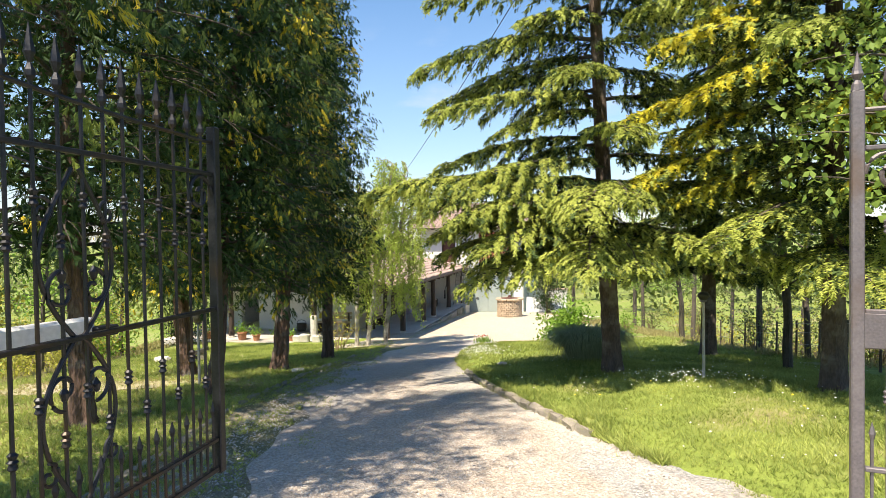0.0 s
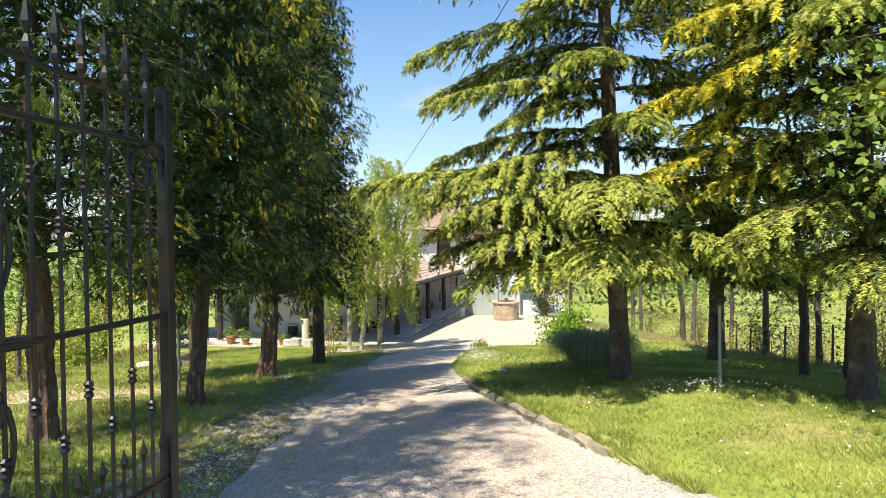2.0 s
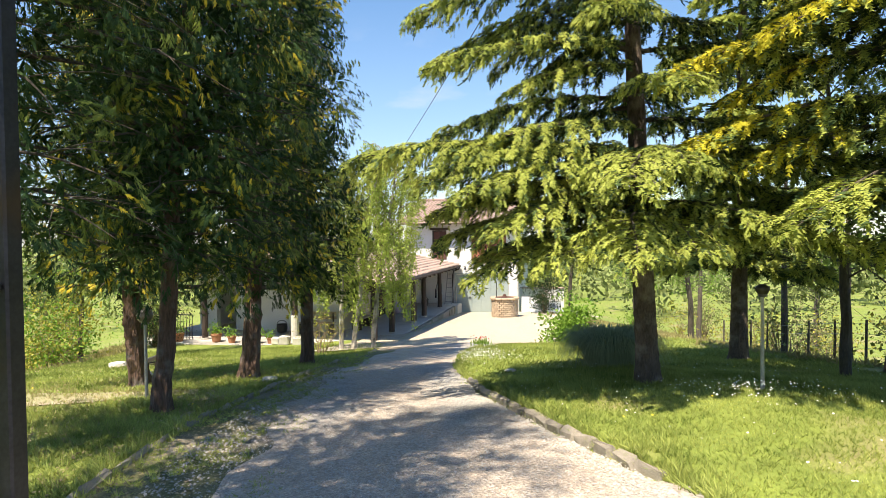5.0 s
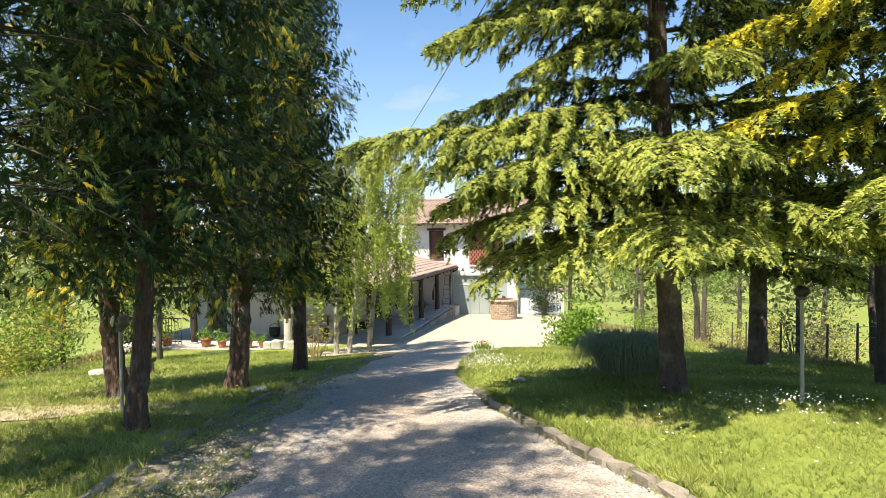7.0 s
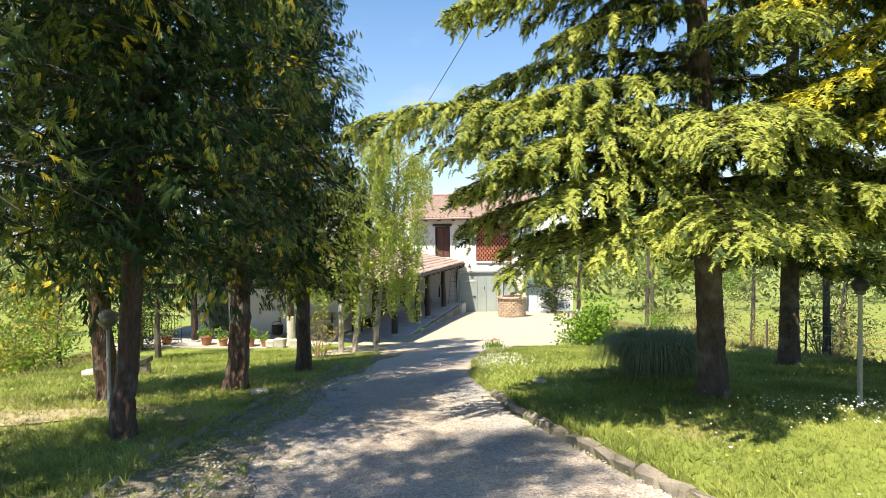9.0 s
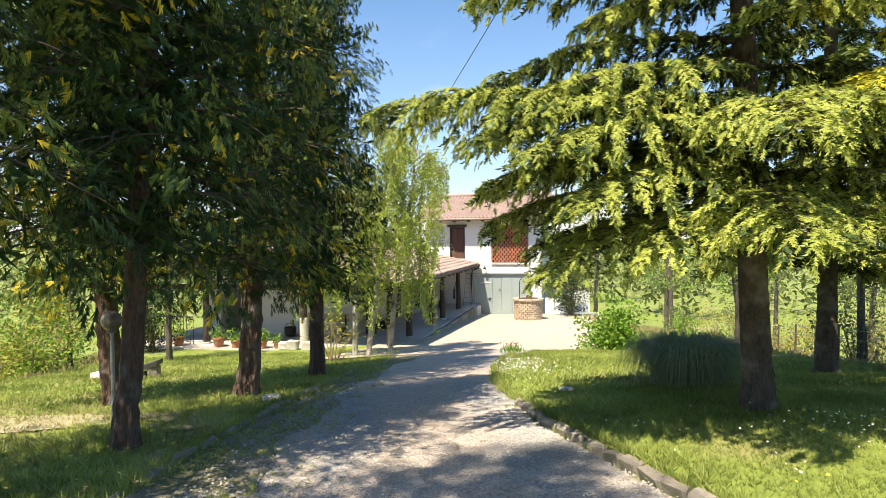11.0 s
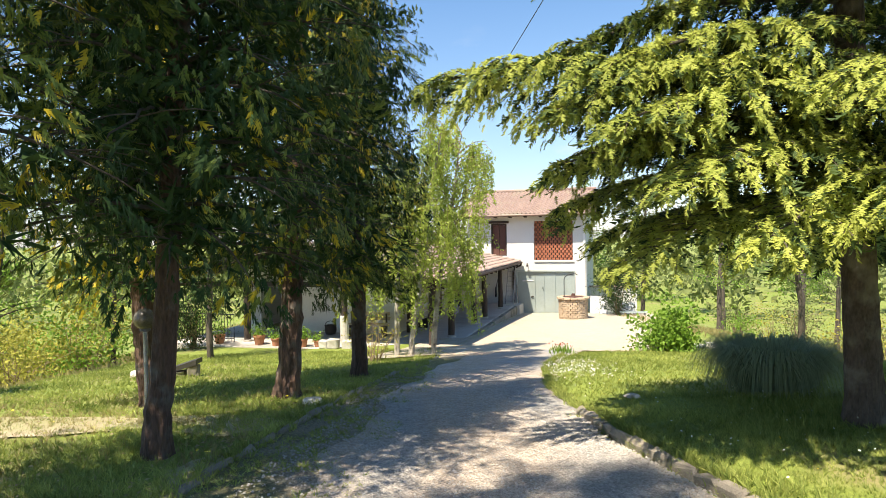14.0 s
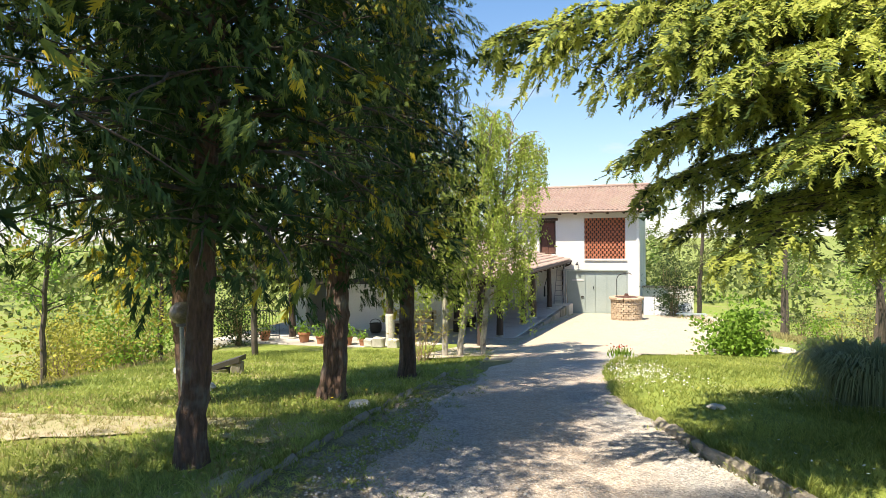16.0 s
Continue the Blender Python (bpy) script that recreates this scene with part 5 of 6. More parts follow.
def again(ob, x, y, turn, scale, label):
    c = copy_thing(ob, pose(x, y, on_ground(x, y, -0.05), 0, 0, turn))
    c.scale = (scale, scale, scale)
    return tagged(c, label)


inc_d = incense("incense_cedar", -3.62, 8.25, 13.8, 2.45, 0.125, 2.15, 24, "dark conifer by the gate, its low boughs hanging", limbs_n=165, gold=0.12)
again(inc_b, -3.92, 13.9, 200, 1.0, "dark conifer behind the globe lamp")
again(inc_d, -3.6, 3.0, 250, 1.05, "dark conifer by the entrance, boughs hanging over the gate")

# ---- birch, shrubs and bushes ----
def birch(x, y, H, stems, seed, label):
    global rng
    rng = np.random.default_rng(seed)
    t = thing("birch_tree", label, "tree", pose(x, y, on_ground(x, y, -0.05)))
    P, D = [], []
    twigs = Acc()
    for bx, by, lx, ly, hh in stems:
        hs = np.linspace(0, hh, 14)
        sp = np.c_[bx + lx * (hs / hh) ** 1.2 + np.cumsum(rng.normal(0, 0.02, 14)), by + ly * (hs / hh), hs]
        part("trunk", Acc().tube(sp, 0.075 * (1 - hs / hh) ** 0.7 + 0.008, 10, 0.1), M["bark_birch"], t)
        for i in range(44):
            h = hh * (0.24 + 0.76 * (i + rng.uniform()) / 44)
            p0 = [np.interp(h, hs, sp[:, k]) for k in range(3)]
            az, L = rng.uniform(0, 2 * math.pi), 1.95 * (1 - (h / hh) ** 2 * 0.62) * rng.uniform(0.55, 1.0)
            lp = limb_points(p0, az, L, rng.uniform(0.6, 1.25), 0.6, 7)
            twigs.tube(lp, np.linspace(0.014, 0.003, 7), 4, cap=False)
            for _ in range(7):
                s = rng.uniform(0.35, 1)
                c = np.array([np.interp(s, np.linspace(0, 1, 7), lp[:, k]) for k in range(3)])
                ln = rng.uniform(0.35, 1.15)
                end = c + np.array([rng.normal(0, 0.15), rng.normal(0, 0.15), -ln])
                twigs.tube([c, (c + end) / 2 + rng.normal(0, 0.03, 3), end], [0.004, 0.003, 0.002], 3, cap=False)
                m = int(ln / 0.016)
                P.append(c + (end - c) * rng.uniform(0, 1, m)[:, None] + rng.normal(0, 0.035, (m, 3)))
    tagged(part("twig_work", twigs, M["stems"], t), kind="stuff")
    P = np.vstack(P)
    n = len(P)
    d = rng.normal(0, 0.5, (n, 3)) - [0, 0, 0.7]
    part("crown", scatter("crown", *leaf(0.075, 0.052), P, d, rand_dirs(n), rng.uniform(0.6, 1.15, n)), M["birch"], t)
    return t


birch(-0.1, 20.9, 6.2, ((-0.25, 0, 0.1, 0.1, 5.4), (0.1, 0.1, 1.0, 0.0, 6.3), (0.75, 0.3, 1.0, 0.2, 6.0)), 31, "slender birch with fresh hanging leaves by the porch")


def bush(name, x, y, w, h, n, mt, seed, label, lf=(0.07, 0.04), stems=8, base=0.12, group="", cat="bush", dz=0.0, scale=1.0):
    """A bush: several stems from one foot that fork, and leaves gathered in clumps round their ends."""
    global rng
    rng = np.random.default_rng(seed)
    t = thing(name, label, cat, pose(x, y, on_ground(x, y, -0.03 + dz)), group)
    wood, P = Acc(), []
    for i in range(stems):
        az, reach = rng.uniform(0, 2 * math.pi), rng.uniform(0.15, 1.0)
        tip = np.array([math.cos(az) * w / 2 * reach, math.sin(az) * w / 2 * reach, h * (1.0 - 0.35 * reach ** 2) * rng.uniform(0.75, 1.0)])
        mid = tip * [0.35, 0.35, 0.5] + rng.normal(0, 0.04 * w, 3)
        foot = np.array([math.cos(az), math.sin(az), 0]) * 0.05 * w
        wood.tube([foot, mid, tip], [0.012 * h ** 0.5 + 0.006, 0.009, 0.004], 5, cap=False)
        for _ in range(4):
            s = rng.uniform(base, 1.0)
            c = (foot * (1 - s) ** 2 + 2 * mid * s * (1 - s) + tip * s ** 2)
            e = c + rng.normal(0, 0.16 * w, 3) + [0, 0, 0.08 * h]
            e[2] = max(e[2], base * h)
            wood.tube([c, e], [0.006, 0.003], 3, cap=False)
            m = n // (stems * 4)
            P.append(e + rng.normal(0, 1, (m, 3)) * np.array([0.11 * w, 0.11 * w, 0.09 * h]))
    tagged(part("branchwork", wood, M["stems"], t), kind="stuff")
    P = np.vstack(P)
    P[:, 2] = np.abs(P[:, 2]) + 0.02
    k = len(P)
    d = rand_dirs(k) + [0, 0, 0.2]
    part("foliage", scatter("foliage", *leaf(*lf), P, d, rand_dirs(k) + [0, 0, 0.8], rng.uniform(0.6, 1.25, k) * scale), M[mt], t)
    return t


bush("shrub", 6.8, 20.35, 1.7, 1.05, 3600, "shrub", 41, "rounded bright green shrub at the yard edge", (0.12, 0.075), 14)
bush("shrub", 9.2, 21.0, 1.0, 0.8, 900, "shrub", 43, "low green shrub at the yard edge", (0.07, 0.04), 8)
bush("broadleaf_shrub", 10.2, 33.5, 2.4, 2.6, 3600, "dark_leaf", 44, "dark evergreen shrub beside the boards", (0.10, 0.06), 12)
bush("broadleaf_shrub", -7.1, 25.4, 2.2, 2.2, 3000, "dark_leaf", 45, "dark bushy evergreen in front of the terrace", (0.09, 0.05), 12)
sp = bush("spreading_shrub", -0.9, 19.8, 1.5, 1.2, 500, "yellow_bush", 46, "thin pale leafing shrub under the birch", (0.06, 0.035), 9)

# bushes and small trees down both slopes
for i in range(22):
    s = random.Random(500 + i)
    x, y = -9.4 - s.random() * 7, 9 + i * 1.15 + s.uniform(-1, 1)
    hh = s.uniform(1.2, 2.6)
    bush("hedge_bush", x, y, s.uniform(2.0, 3.4), hh, 1500, "yellow_bush" if i % 3 else "shrub", 500 + i, "yellow-green spring bush on the slope" if i % 3 else "fresh green bush on the slope", (0.11, 0.07), 12, group="bushes on the slope")
for i in range(24):
    s = random.Random(600 + i)
    x, y = 11.2 + s.random() * 8 + (5.5 if i > 9 else 0.0), 7 + i * 1.25 + s.uniform(-1, 1)
    bush("hedge_bush", x, y, s.uniform(1.8, 3.2), s.uniform(1.3, 2.6), 650, ("far_wood", "yellow_bush", "far_wood")[i % 3], 600 + i, ("fresh green bush beyond the lawn", "yellow-green spring bush beyond the lawn", "leafing bush beyond the lawn")[i % 3], (0.11, 0.07), 12, group="bushes beyond the lawn")


def sapling(x, y, H, r, lean, n, mt, seed, label, bark="bark_dark"):
    """A thin broadleaf tree with a bare lower trunk and a loose crown."""
    global rng
    rng = np.random.default_rng(seed)
    t = thing("young_tree", label, "tree", pose(x, y, on_ground(x, y, -0.05)), "young trees round the garden")
    hs = np.linspace(0, H, 12)
    sp_ = np.c_[np.outer(hs / H, lean) + np.cumsum(rng.normal(0, 0.03, (12, 2)), axis=0), hs]
    part("trunk", Acc().tube(sp_, r * (1 - hs / H) ** 0.6 + 0.008, 9, 0.08), M[bark], t)
    wood, P = Acc(), []
    for i in range(26):
        h = H * (0.30 + 0.68 * (i + rng.uniform()) / 26)
        p0 = [np.interp(h, hs, sp_[:, k]) for k in range(3)]
        lp = limb_points(p0, rng.uniform(0, 6.28), H * 0.26 * (1.15 - h / H) * rng.uniform(0.6, 1.2) + 0.2, rng.uniform(0.3, 0.9), 0.3, 6)
        wood.tube(lp, np.linspace(0.02, 0.004, 6), 4, cap=False)
        m = n // 26
        s = rng.uniform(0.3, 1.05, m)
        P.append(np.stack([np.interp(s, np.linspace(0, 1, 6), lp[:, k]) for k in range(3)], -1) + rng.normal(0, 0.17, (m, 3)))
    tagged(part("branchwork", wood, M[bark], t), kind="stuff")
    P = np.vstack(P)
    k = len(P)
    part("crown", scatter("crown", *leaf(0.10, 0.065), P, rand_dirs(k) - [0, 0, 0.3], rand_dirs(k) + [0, 0, 0.6], rng.uniform(0.6, 1.2, k)), M[mt], t)
    return t


for i, (x, y, H, r, lx) in enumerate(((8.15, 11.0, 5.5, 0.085, -0.5), (8.75, 10.6, 5.8, 0.08, 0.3), (9.6, 11.6, 5.2, 0.09, 0.3), (13.1, 24.0, 6.0, 0.11, -0.3), (12.0, 17.5, 6.5, 0.09, 0.2), (11.0, 14.0, 5.5, 0.07, -0.2))):
    sapling(x, y, H, r, (lx, 0.1), 2200, "maple" if i % 2 else "far_wood", 70 + i, "thin leafing tree at the lawn's far edge")
for i, (x, y, H, r, lx) in enumerate(((-5.7, 22.4, 5.0, 0.085, 0.1), (-8.6, 14.5, 4.2, 0.06, -0.3), (-9.5, 19.0, 5.0, 0.06, 0.4), (-10.5, 12.0, 5.0, 0.07, 0.2), (-9.0, 24.0, 5.0, 0.07, 0.3))):
    sapling(x, y, H, r, (lx, 0.1), 2000, "dark_leaf" if i == 0 else ("shrub", "yellow_bush")[i % 2], 80 + i, "young tree with a thin trunk on the grass slope")
for i, (x, y, H) in enumerate(((13.0, 37.5, 7.5), (15.5, 34.0, 7.0), (18.0, 38.0, 8.5), (11.6, 43.0, 8.0), (21.0, 33.0, 7.5), (16.0, 28.5, 6.5), (20.0, 26.0, 6.5))):
    sapling(x, y, H, 0.12, (0.3, 0.1), 2600, ("far_wood", "shrub")[i % 2], 110 + i, "leafy tree standing behind the yard")
sapling(5.6, 4.6, 6.5, 0.11, (-0.6, 0.8), 2600, "maple", 95, "maple with fresh pale green leaves over the gate")

# far woods on the hillsides
def far_woods():
    global rng
    rng = np.random.default_rng(99)
    P = []
    for i in range(230):
        a, d = rng.uniform(-0.1, 2 * math.pi), rng.uniform(48, 120)
        cx, cy = d * math.cos(a), 20 + d * math.sin(a)
        if cy < -10 and abs(cx) < 12:
            continue
        H = rng.uniform(5, 9)
        m = 190
        q = rng.normal(0, 1, (m, 3)) * [H * 0.26, H * 0.26, H * 0.24] + [cx, cy, H * 0.5]
        q[:, 2] = np.abs(q[:, 2]) + height(cx, cy)
        P.append(q)
    P = np.vstack(P)
    k = len(P)
    return scatter("far_woods", *leaf(0.9, 0.6), P, rand_dirs(k), rand_dirs(k) + [0, 0, 0.8], rng.uniform(0.5, 1.2, k))


tagged(part("far_woods", far_woods(), M["far_wood"]), "hazy green woods on the hillsides beyond the house", "woods", kind="stuff")

# pampas grass behind the cedar
def pampas(x, y, r, h, n):
    global rng
    rng = np.random.default_rng(51)
    t = thing("pampas_grass", "large clump of grey-green arching pampas grass", "ornamental grass", pose(x, y, on_ground(x, y, -0.02)))
    v, f = [], []
    for i in range(n):
        az, q = rng.uniform(0, 6.283), rng.uniform(0, 1) ** 0.6
        d, sd = np.array([math.cos(az), math.sin(az), 0]), np.array([-math.sin(az), math.cos(az), 0])
        o = d * q * r * 0.45 + rng.normal(0, 0.05, 3) * [1, 1, 0]
        L, hh = r * (0.12 + 0.62 * q) * rng.uniform(0.8, 1.15), h * rng.uniform(0.75, 1.1) * (1 - 0.12 * q)
        pts = [o + d * L * s ** 0.8 + np.array([0, 0, hh * ((1 - q) * (1.5 * s - 0.55 * s ** 2.5) + q * (3.55 * s * (1 - s) + 0.12 * s))]) for s in (0, 0.25, 0.5, 0.75, 1.0)]
        k = len(v)
        for j, p in enumerate(pts):
            w = 0.012 * (1 - j / 4.2)
            v += [p + sd * w, p - sd * w]
        f += [(k + 2 * j, k + 2 * j + 1, k + 2 * j + 3, k + 2 * j + 2) for j in range(4)]
    part("blades", Acc().add(v, f), M["pampas"], t)


pampas(4.6, 12.25, 0.92, 0.76, 2400)

# ---- lamps, cable, small things on the lawns ----
def globe_lamp(x, y, h, lean, mt, label, dark):
    l = thing("garden_lamp", label, "garden lamp", pose(x, y, on_ground(x, y, -0.04), 0, lean, 0))
    part("pole", Acc().tube([(0, 0, 0), (0, 0, h)], [0.026, 0.022], 10), M[mt], l)
    part("collar", Acc().lathe([(0.03, 0), (0.055, 0.01), (0.055, 0.05), (0.03, 0.07)], (0, 0, h - 0.03), 12), M["iron_grey"], l)
    if dark:
        part("shade", Acc().lathe([(0.035, 0), (0.065, 0.02), (0.095, 0.07), (0.085, 0.11), (0.04, 0.14), (0.0, 0.145)], (0, 0, h), 16), M["globe_dark"], l, "dark round cap", True)
    else:
        part("globe", Acc().lathe([(0.035, 0), (0.08, 0.02), (0.115, 0.07), (0.123, 0.12), (0.10, 0.18), (0.05, 0.22), (0.0, 0.23)], (0, 0, h), 18), M["globe"], l, "smoky brown globe", True)


globe_lamp(-3.06, 11.62, 1.18, 0.0, "metal", "garden lamp with a smoky globe on a grey pole", False)
globe_lamp(5.45, 9.35, 1.30, 0.0, "stone", "garden lamp with a dark cap on a pale pole", True)

cable = new("power_cable", bpy.data.curves.new("power_cable", "CURVE"))
cable.data.dimensions, cable.data.bevel_depth = "3D", 0.009
sl = cable.data.splines.new("POLY")
ca, cb = Vector((1.61, 31.5, 4.17)), Vector((4.2, -4.0, 8.63))
sl.points.add(40)
for i, p in enumerate(sl.points):
    s = i / 40
    p.co = (*(ca.lerp(cb, s) - Vector((0, 0, 4 * 0.46 * s * (1 - s)))), 1)
cable.data.materials.append(M["cable"])
tagged(cable, "thin black overhead cable running to the house", "cable")

for x, y, s, lab in ((2.75, 12.3, 0.10, "pale field stone lying in the lawn"), (8.2, 20.7, 0.28, "field stone at the yard edge"), (7.9, 20.9, 0.2, "small stone at the yard edge"),
                     (-4.3, 15.2, 0.22, "pale flat stone in the grass"), (-5.6, 17.6, 0.25, "flat stone in the grass"), (-1.45, 13.2, 0.16, "flat pale stone by the kerb")):
    a = Acc().lathe([(0.02, 0.0), (s * 0.9, 0.02), (s, s * 0.25), (s * 0.7, s * 0.5), (0.0, s * 0.55)], n=9, wob=0.2)
    o = part("stone", a, M["stone"])
    o.location = (x, y, on_ground(x, y, -0.02))
    tagged(o, lab, "stone")
trough = thing("stone_trough", "dark tilted stone slab resting on flat pale stones", "stone slab", pose(-4.75, 17.6, on_ground(-4.75, 17.6, 0.0)))
part("slab", slab([(-0.34, -0.16, 0.14), (0.30, -0.14, 0.34), (0.34, 0.16, 0.35), (-0.30, 0.18, 0.15)], 0.10), M["globe_dark"], trough)
part("rest", Acc().box((-0.18, 0, 0.03), (0.50, 0.34, 0.10), 0.1, 0.03, 0.02), M["kerb"], trough)
part("rest", Acc().box((0.20, 0.02, 0.08), (0.22, 0.26, 0.26), 0.1, 0.03, 0.02), M["kerb"], trough)

# fence of thin stakes and wire along the far edge of the lawn
fence = thing("wire_fence", "thin wooden stakes with wire at the lawn's edge", "fence", pose(0, 0, 0))
fx = [(9.6 + 0.35 * i, 9.5 + 1.25 * i) for i in range(11)]
for x, y in fx:
    z = on_ground(x, y)
    part("stake", Acc().tube([(x, y, z - 0.1), (x + 0.02, y, z + 0.95)], [0.03, 0.024], 6, 0.1), M["bark_dark"], fence)
for k in (0.35, 0.65, 0.88):
    part("wire", Acc().tube([(x, y, on_ground(x, y) + k) for x, y in fx], 0.004, 4), M["metal"], fence)


# ---- grass, weeds, flowers, gravel ----
def sprinkle(n, x0, x1, y0, y1, keep):
    x, y = rng.uniform(x0, x1, n), rng.uniform(y0, y1, n)
    w = keep(x, y)
    return x[w], y[w]


def grass(name, x, y, tmpl, size, mt, label):
    n = len(x)
    P = np.c_[x, y, height(x, y) - 0.02]
    D = np.c_[rng.normal(0, 0.18, (n, 2)), np.ones(n)]
    tagged(part(name, scatter(name, *tmpl, P, D, rand_dirs(n) * [1, 1, 0.01], size * rng.uniform(0.5, 1.25, n)), M[mt]), label, "grass", kind="stuff")


rng = np.random.default_rng(61)
rx_at, lx_at = (lambda y: np.interp(y, RIGHT_Y, RIGHT_X)), (lambda y: np.interp(y, LEFT_Y, LEFT_X))
patch = lambda x, y: np.sin(x * 1.1 + 0.6 * np.sin(y * 0.8)) * np.sin(y * 0.9 + 1.3 * np.sin(x * 0.5))
G_NEAR, G_FAR = blades(5, 0.085, 0.0095, 0.75, 5, 0.3), blades(4, 0.10, 0.022, 0.75, 6, 0.25)
ok_r = lambda x, y: x > rx_at(y) + 0.10 + 0.12 * np.sin(y * 7)
ok_l = lambda x, y: x < lx_at(y) - 0.06 + 0.08 * np.sin(y * 6)
bare = lambda x, y: (((x + 4.9) / 2.3) ** 2 + ((y - 12.3) / 0.9) ** 2 < 1 + 0.5 * np.sin(x * 3 + y * 5)) | (patch(x * 1.7 + 2.0, y * 1.9) > 0.42)
x, y = sprinkle(50000, 1.8, 9.5, 3.6, 12.5, ok_r)
grass("lawn_grass", x, y, G_NEAR, 0.62 + 0.75 * np.clip(patch(x, y) + 0.5 * patch(x * 3.1, y * 2.7), 0, 1), "grass", "sunlit green lawn grass of uneven height")
x, y = sprinkle(20000, 1.8, 14, 12.5, 20.3, ok_r)
grass("lawn_grass", x, y, G_FAR, 0.75, "grass", "sunlit green lawn grass further off")
x, y = sprinkle(28000, -7.8, -1.0, 5.0, 13.5, lambda x, y: ok_l(x, y) & ~(bare(x, y) & (rng.uniform(0, 1, len(x)) < 0.85)))
grass("lawn_grass", x, y, G_NEAR, 1.0, "grass", "shaded lawn grass under the conifers")
x, y = sprinkle(18000, -9, 1.2, 13.5, 23.6, lambda x, y: ok_l(x, y) & ((x - 1.0) * 0.35 + (y - 22.9) < 0))
grass("lawn_grass", x, y, G_FAR, 0.85, "grass", "green grass before the terrace")
x, y = sprinkle(9000, -22, -7.6, 6, 34, lambda x, y: x < 0)
grass("meadow_grass", x, y, G_FAR, 2.2, "grass_dry", "dry yellow meadow grass on the slope")
x, y = sprinkle(8000, 10, 24, 5, 34, lambda x, y: x > 0)
grass("meadow_grass", x, y, G_FAR, 2.0, "grass_dry", "dry yellow meadow grass beyond the lawn")
x, y = sprinkle(7000, -7.5, -1.5, 6, 15, lambda x, y: ok_l(x, y) & (bare(x, y) | (rng.uniform(0, 1, len(x)) < 0.3)))
grass("dry_grass", x, y, G_NEAR, 1.1, "grass_dry", "dry straw among the lawn grass")
x, y = sprinkle(15000, -2.3, 0.4, 3.5, 20, lambda x, y: (x > lx_at(y)) & (x < lx_at(y) + 1.1 + np.interp(y, [3, 8, 14], [0.5, 0.4, 0.0])) & (patch(x * 3, y * 3) > -0.25 + 0.5 * (x - lx_at(y) - 0.5)))
grass("verge_weeds", x, y, blades(7, 0.09, 0.02, 1.0, 8, 0.3), 0.8, "grass", "low green weeds growing in the gravel verge")
x, y = sprinkle(500, -1.9, 2.6, 3.5, 16, lambda x, y: (x > lx_at(y) + 0.5) & (x < lx_at(y) + 0.95) | (x < rx_at(y)) & (x > rx_at(y) - 0.22))
grass("drive_weeds", x, y, blades(7, 0.09, 0.02, 1.0, 9, 0.3), 0.8, "grass", "scattered green weeds along the drive edge")
x, y = sprinkle(9000, 0.4, 6.0, 23, 36, lambda x, y: np.abs((x - HX) * math.cos(radians(HTURN)) + (y - HY) * math.sin(radians(HTURN)) - 0.42) < 0.16)
grass("porch_weeds", x, y, G_FAR, 0.7, "grass", "weeds along the porch edge")


y = rng.uniform(5.0, 19.5, 3200)
grass("kerb_grass", rx_at(y) + rng.normal(0.07, 0.035, 3200), y, G_NEAR, 1.35, "grass", "grass tufts leaning over the kerb stones")
y = rng.uniform(4.0, 19.5, 1600)
grass("kerb_grass", lx_at(y) + rng.normal(-0.06, 0.07, 1600), y, G_NEAR, 1.4, "grass", "grass tufts growing over the sunken kerb")


def flowers(name, x, y, lo, hi, size, mt, label):
    n = len(x)
    a = np.arange(6) * math.pi / 3
    tv = np.vstack([[0, 0, 0]] + [[math.cos(t), math.sin(t), 0.15] for t in a]) * 0.016
    tf = np.array([(0, i + 1, (i + 1) % 6 + 1) for i in range(6)])
    P = np.c_[x, y, height(x, y) + rng.uniform(lo, hi, n)]
    tagged(part(name, scatter(name, tv, tf, P, np.c_[rng.normal(0, 1, (n, 2)), rng.normal(0, 0.3, n)], np.tile([0, 0, 1.0], (n, 1)) + rng.normal(0, 0.3, (n, 3)), size * rng.uniform(0.7, 1.3, n)), M[mt]), label, "flowers", kind="stuff")


x, y = rng.normal(2.75, 0.36, 620), rng.normal(15.3, 1.0, 620)
w = ok_r(x, y)
flowers("white_flowers", x[w], y[w], 0.06, 0.16, 0.62, "petal", "drift of small white flowers at the lawn corner")
x, y = rng.normal(4.7, 0.7, 240), rng.normal(8.6, 0.35, 240)
flowers("daisies", x, y, 0.08, 0.20, 0.62, "petal", "patch of white daisies under the cedar")
x, y = sprinkle(260, 2.2, 9, 4, 12, ok_r)
flowers("daisies", x, y, 0.06, 0.14, 0.6, "petal", "scattered white daisies in the lawn")
x, y = sprinkle(90, -7, 8, 5, 14, lambda x, y: ok_r(x, y) | ok_l(x, y))
flowers("dandelions", x, y, 0.06, 0.14, 0.8, "petal_yellow", "scattered yellow dandelions in the grass")
red = thing("red_flowers", "small clump of red flowers at the lawn corner", "flowers", pose(3.75, 19.7, on_ground(3.75, 19.7)))
n = 60
P = np.c_[rng.normal(0, 0.13, n), rng.normal(0, 0.13, n), rng.uniform(0.0, 0.28, n)]
part("foliage", scatter("foliage", *leaf(0.22, 0.03), P * [1, 1, 0.3], rand_dirs(n) * [0.5, 0.5, 0] + [0, 0, 1], rand_dirs(n), np.ones(n)), M["shrub"], red)
tagged(part("bloom", scatter("bloom", *leaf(0.045, 0.04), (P * [1, 1, 0.4])[:30] + [0, 0, 0.22], rand_dirs(30), rand_dirs(30), np.ones(30)), M["petal_red"], red), kind="stuff")

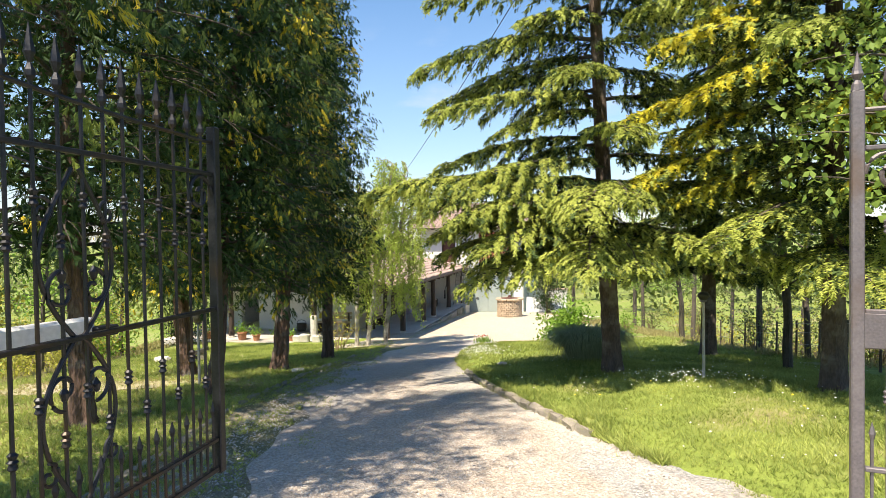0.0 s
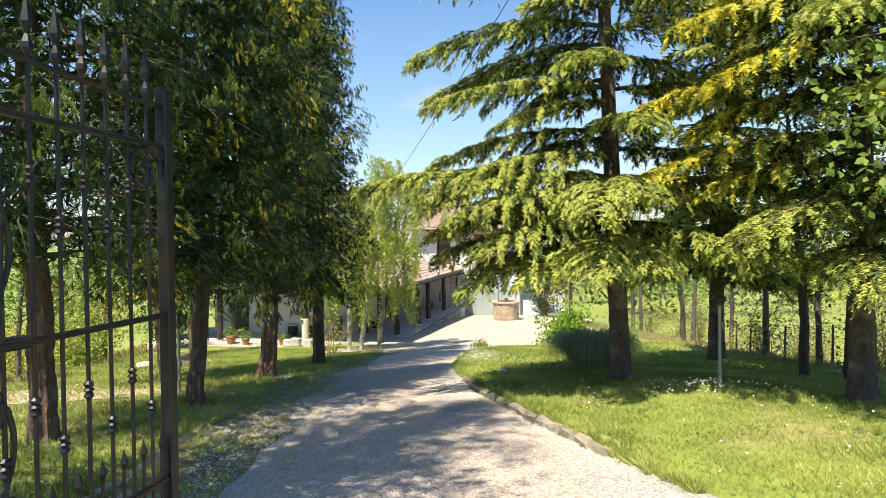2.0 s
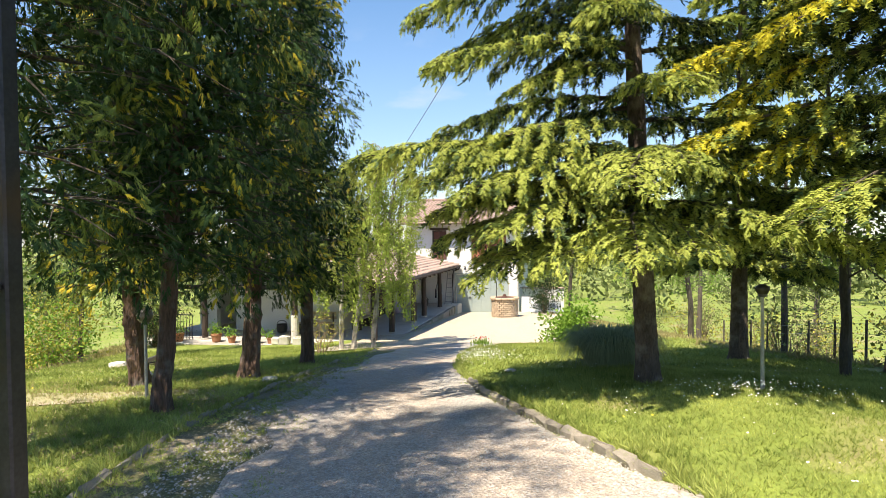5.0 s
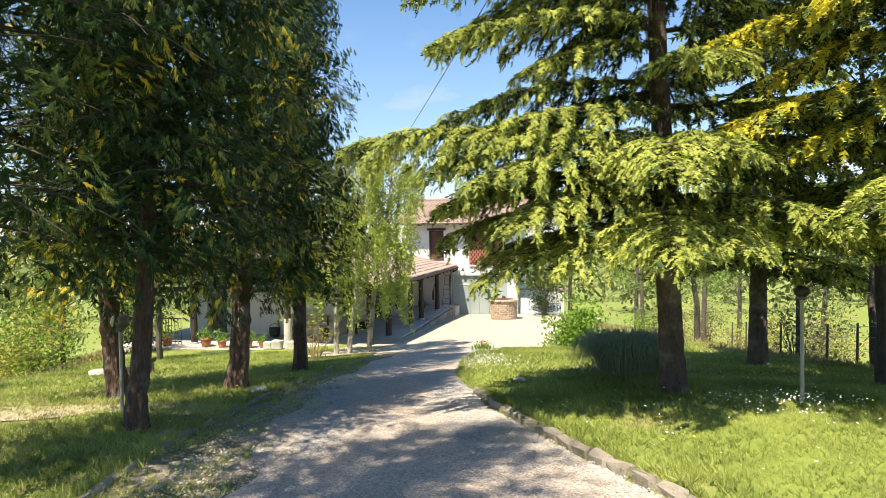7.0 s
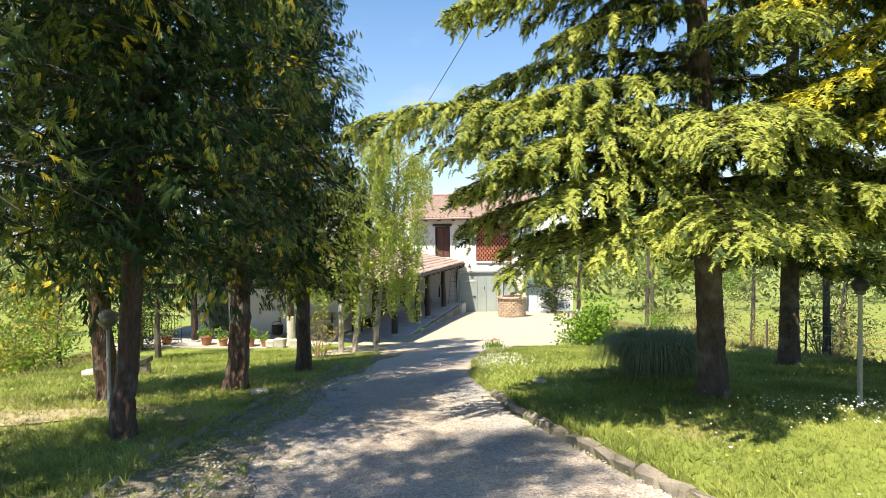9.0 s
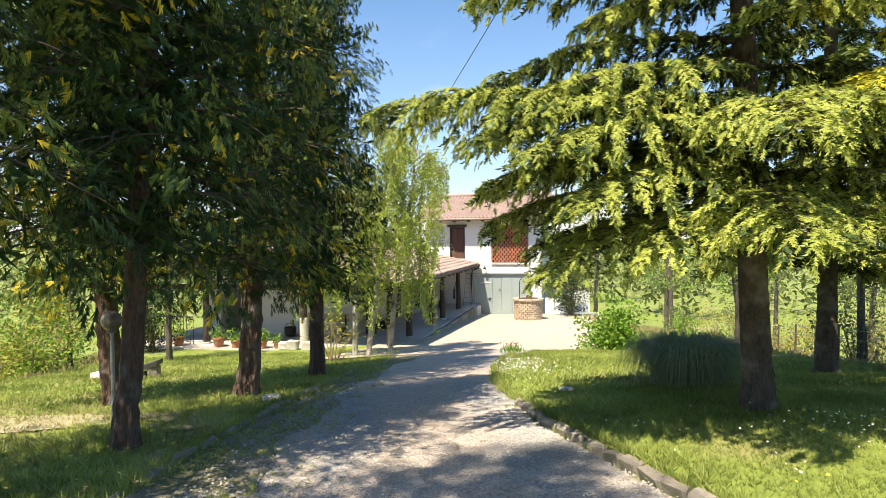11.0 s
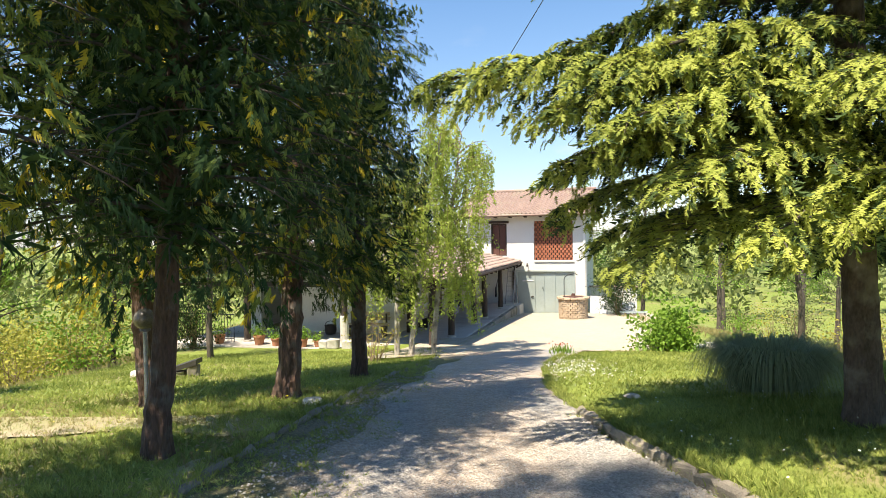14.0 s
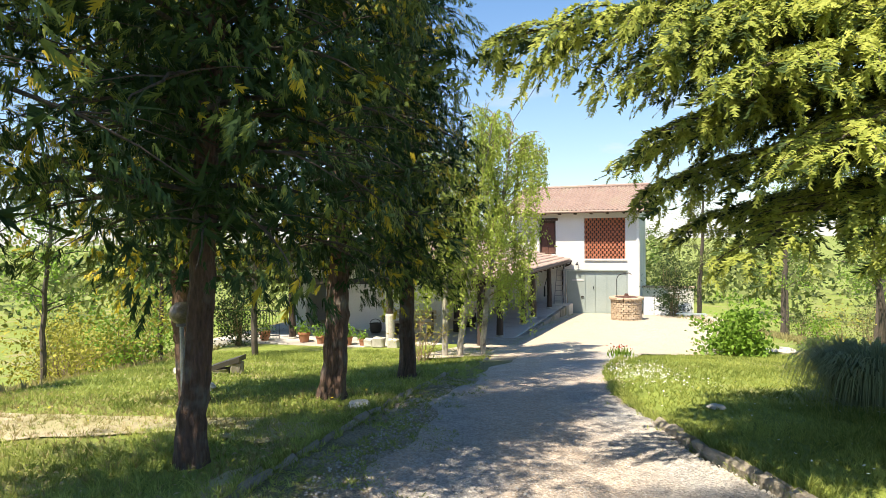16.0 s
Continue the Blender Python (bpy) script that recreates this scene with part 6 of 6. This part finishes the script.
x, y = sprinkle(15000, -8, 0.5, 4, 20, lambda x, y: (x < lx_at(y) + 0.95) & ((x > lx_at(y) - 0.6) | (rng.uniform(0, 1, len(x)) < 0.25)))
n = len(x)
tagged(part("leaf_litter", scatter("leaf_litter", *leaf(0.045, 0.026), np.c_[x, y, height(x, y) + 0.012], rand_dirs(n) * [1, 1, 0.15], np.tile([0, 0, 1.0], (n, 1)) + rng.normal(0, 0.25, (n, 3)), rng.uniform(0.5, 1.3, n)), M["litter"]), "dry fallen leaves on the verge and grass", "leaf litter", kind="stuff")


def bare_patch(cx, cy, rx_, ry_):
    v, f, n_a, n_r = [], [], 48, 6
    for i in range(n_r + 1):
        for j in range(n_a):
            t_ = j / n_a * 2 * math.pi
            w_ = 1 + 0.14 * math.sin(3 * t_ + 1) + 0.10 * math.sin(7 * t_) + 0.06 * math.sin(13 * t_ + 2)
            px_, py_ = cx + rx_ * w_ * i / n_r * math.cos(t_), cy + ry_ * w_ * i / n_r * math.sin(t_) - 0.05 * rx_ * i / n_r * math.cos(t_)
            v.append((px_, py_, float(height(px_, py_)) + 0.004))
    for i in range(n_r):
        for j in range(n_a):
            f.append((i * n_a + j, (i + 1) * n_a + j, (i + 1) * n_a + (j + 1) % n_a, i * n_a + (j + 1) % n_a))
    return Acc().add(v, f)


for cx_, cy_, ra_, rb_ in ((-5.4, 12.3, 2.7, 0.72), (-2.15, 11.75, 0.62, 0.5), (-1.75, 9.7, 0.45, 0.6)):
    tagged(part("bare_earth", bare_patch(cx_, cy_, ra_, rb_), M["bare"], smooth=True), "bare dry earth patch in the lawn", "soil", kind="structure")

# loose gravel on the drive
def pebbles(n, x, y, s):
    v = np.array([(1, 0, -0.2), (-0.9, 0.2, -0.2), (0.1, 0.9, -0.2), (-0.1, -1, -0.2), (0.1, 0.1, 0.65)])
    f = np.array([(0, 2, 4), (2, 1, 4), (1, 3, 4), (3, 0, 4)])
    P = np.c_[x, y, along(y) + 0.024]
    return scatter("gravel", v, f, P, rand_dirs(n) * [1, 1, 0.2], np.tile([0, 0, 1.0], (n, 1)) + rng.normal(0, 0.2, (n, 3)), s)


x, y = sprinkle(26000, -1.6, 2.6, 3.2, 15, lambda x, y: (x > lx_at(y) + 0.4) & (x < rx_at(y) - 0.05))
tagged(part("loose_gravel", pebbles(len(x), x, y, 0.004 + 0.014 * rng.uniform(0, 1, len(x)) ** 2.2), M["pebble"]), "loose pale gravel scattered on the drive", "gravel", kind="stuff")
x = rx_at(np.linspace(4.2, 12, 2600)) - np.abs(rng.normal(0, 0.16, 2600)) - 0.08
y = np.linspace(4.2, 12, 2600)
tagged(part("loose_gravel", pebbles(len(x), x, y, 0.005 + 0.017 * rng.uniform(0, 1, len(x)) ** 2), M["pebble"]), "coarser gravel gathered along the kerb", "gravel", kind="stuff")
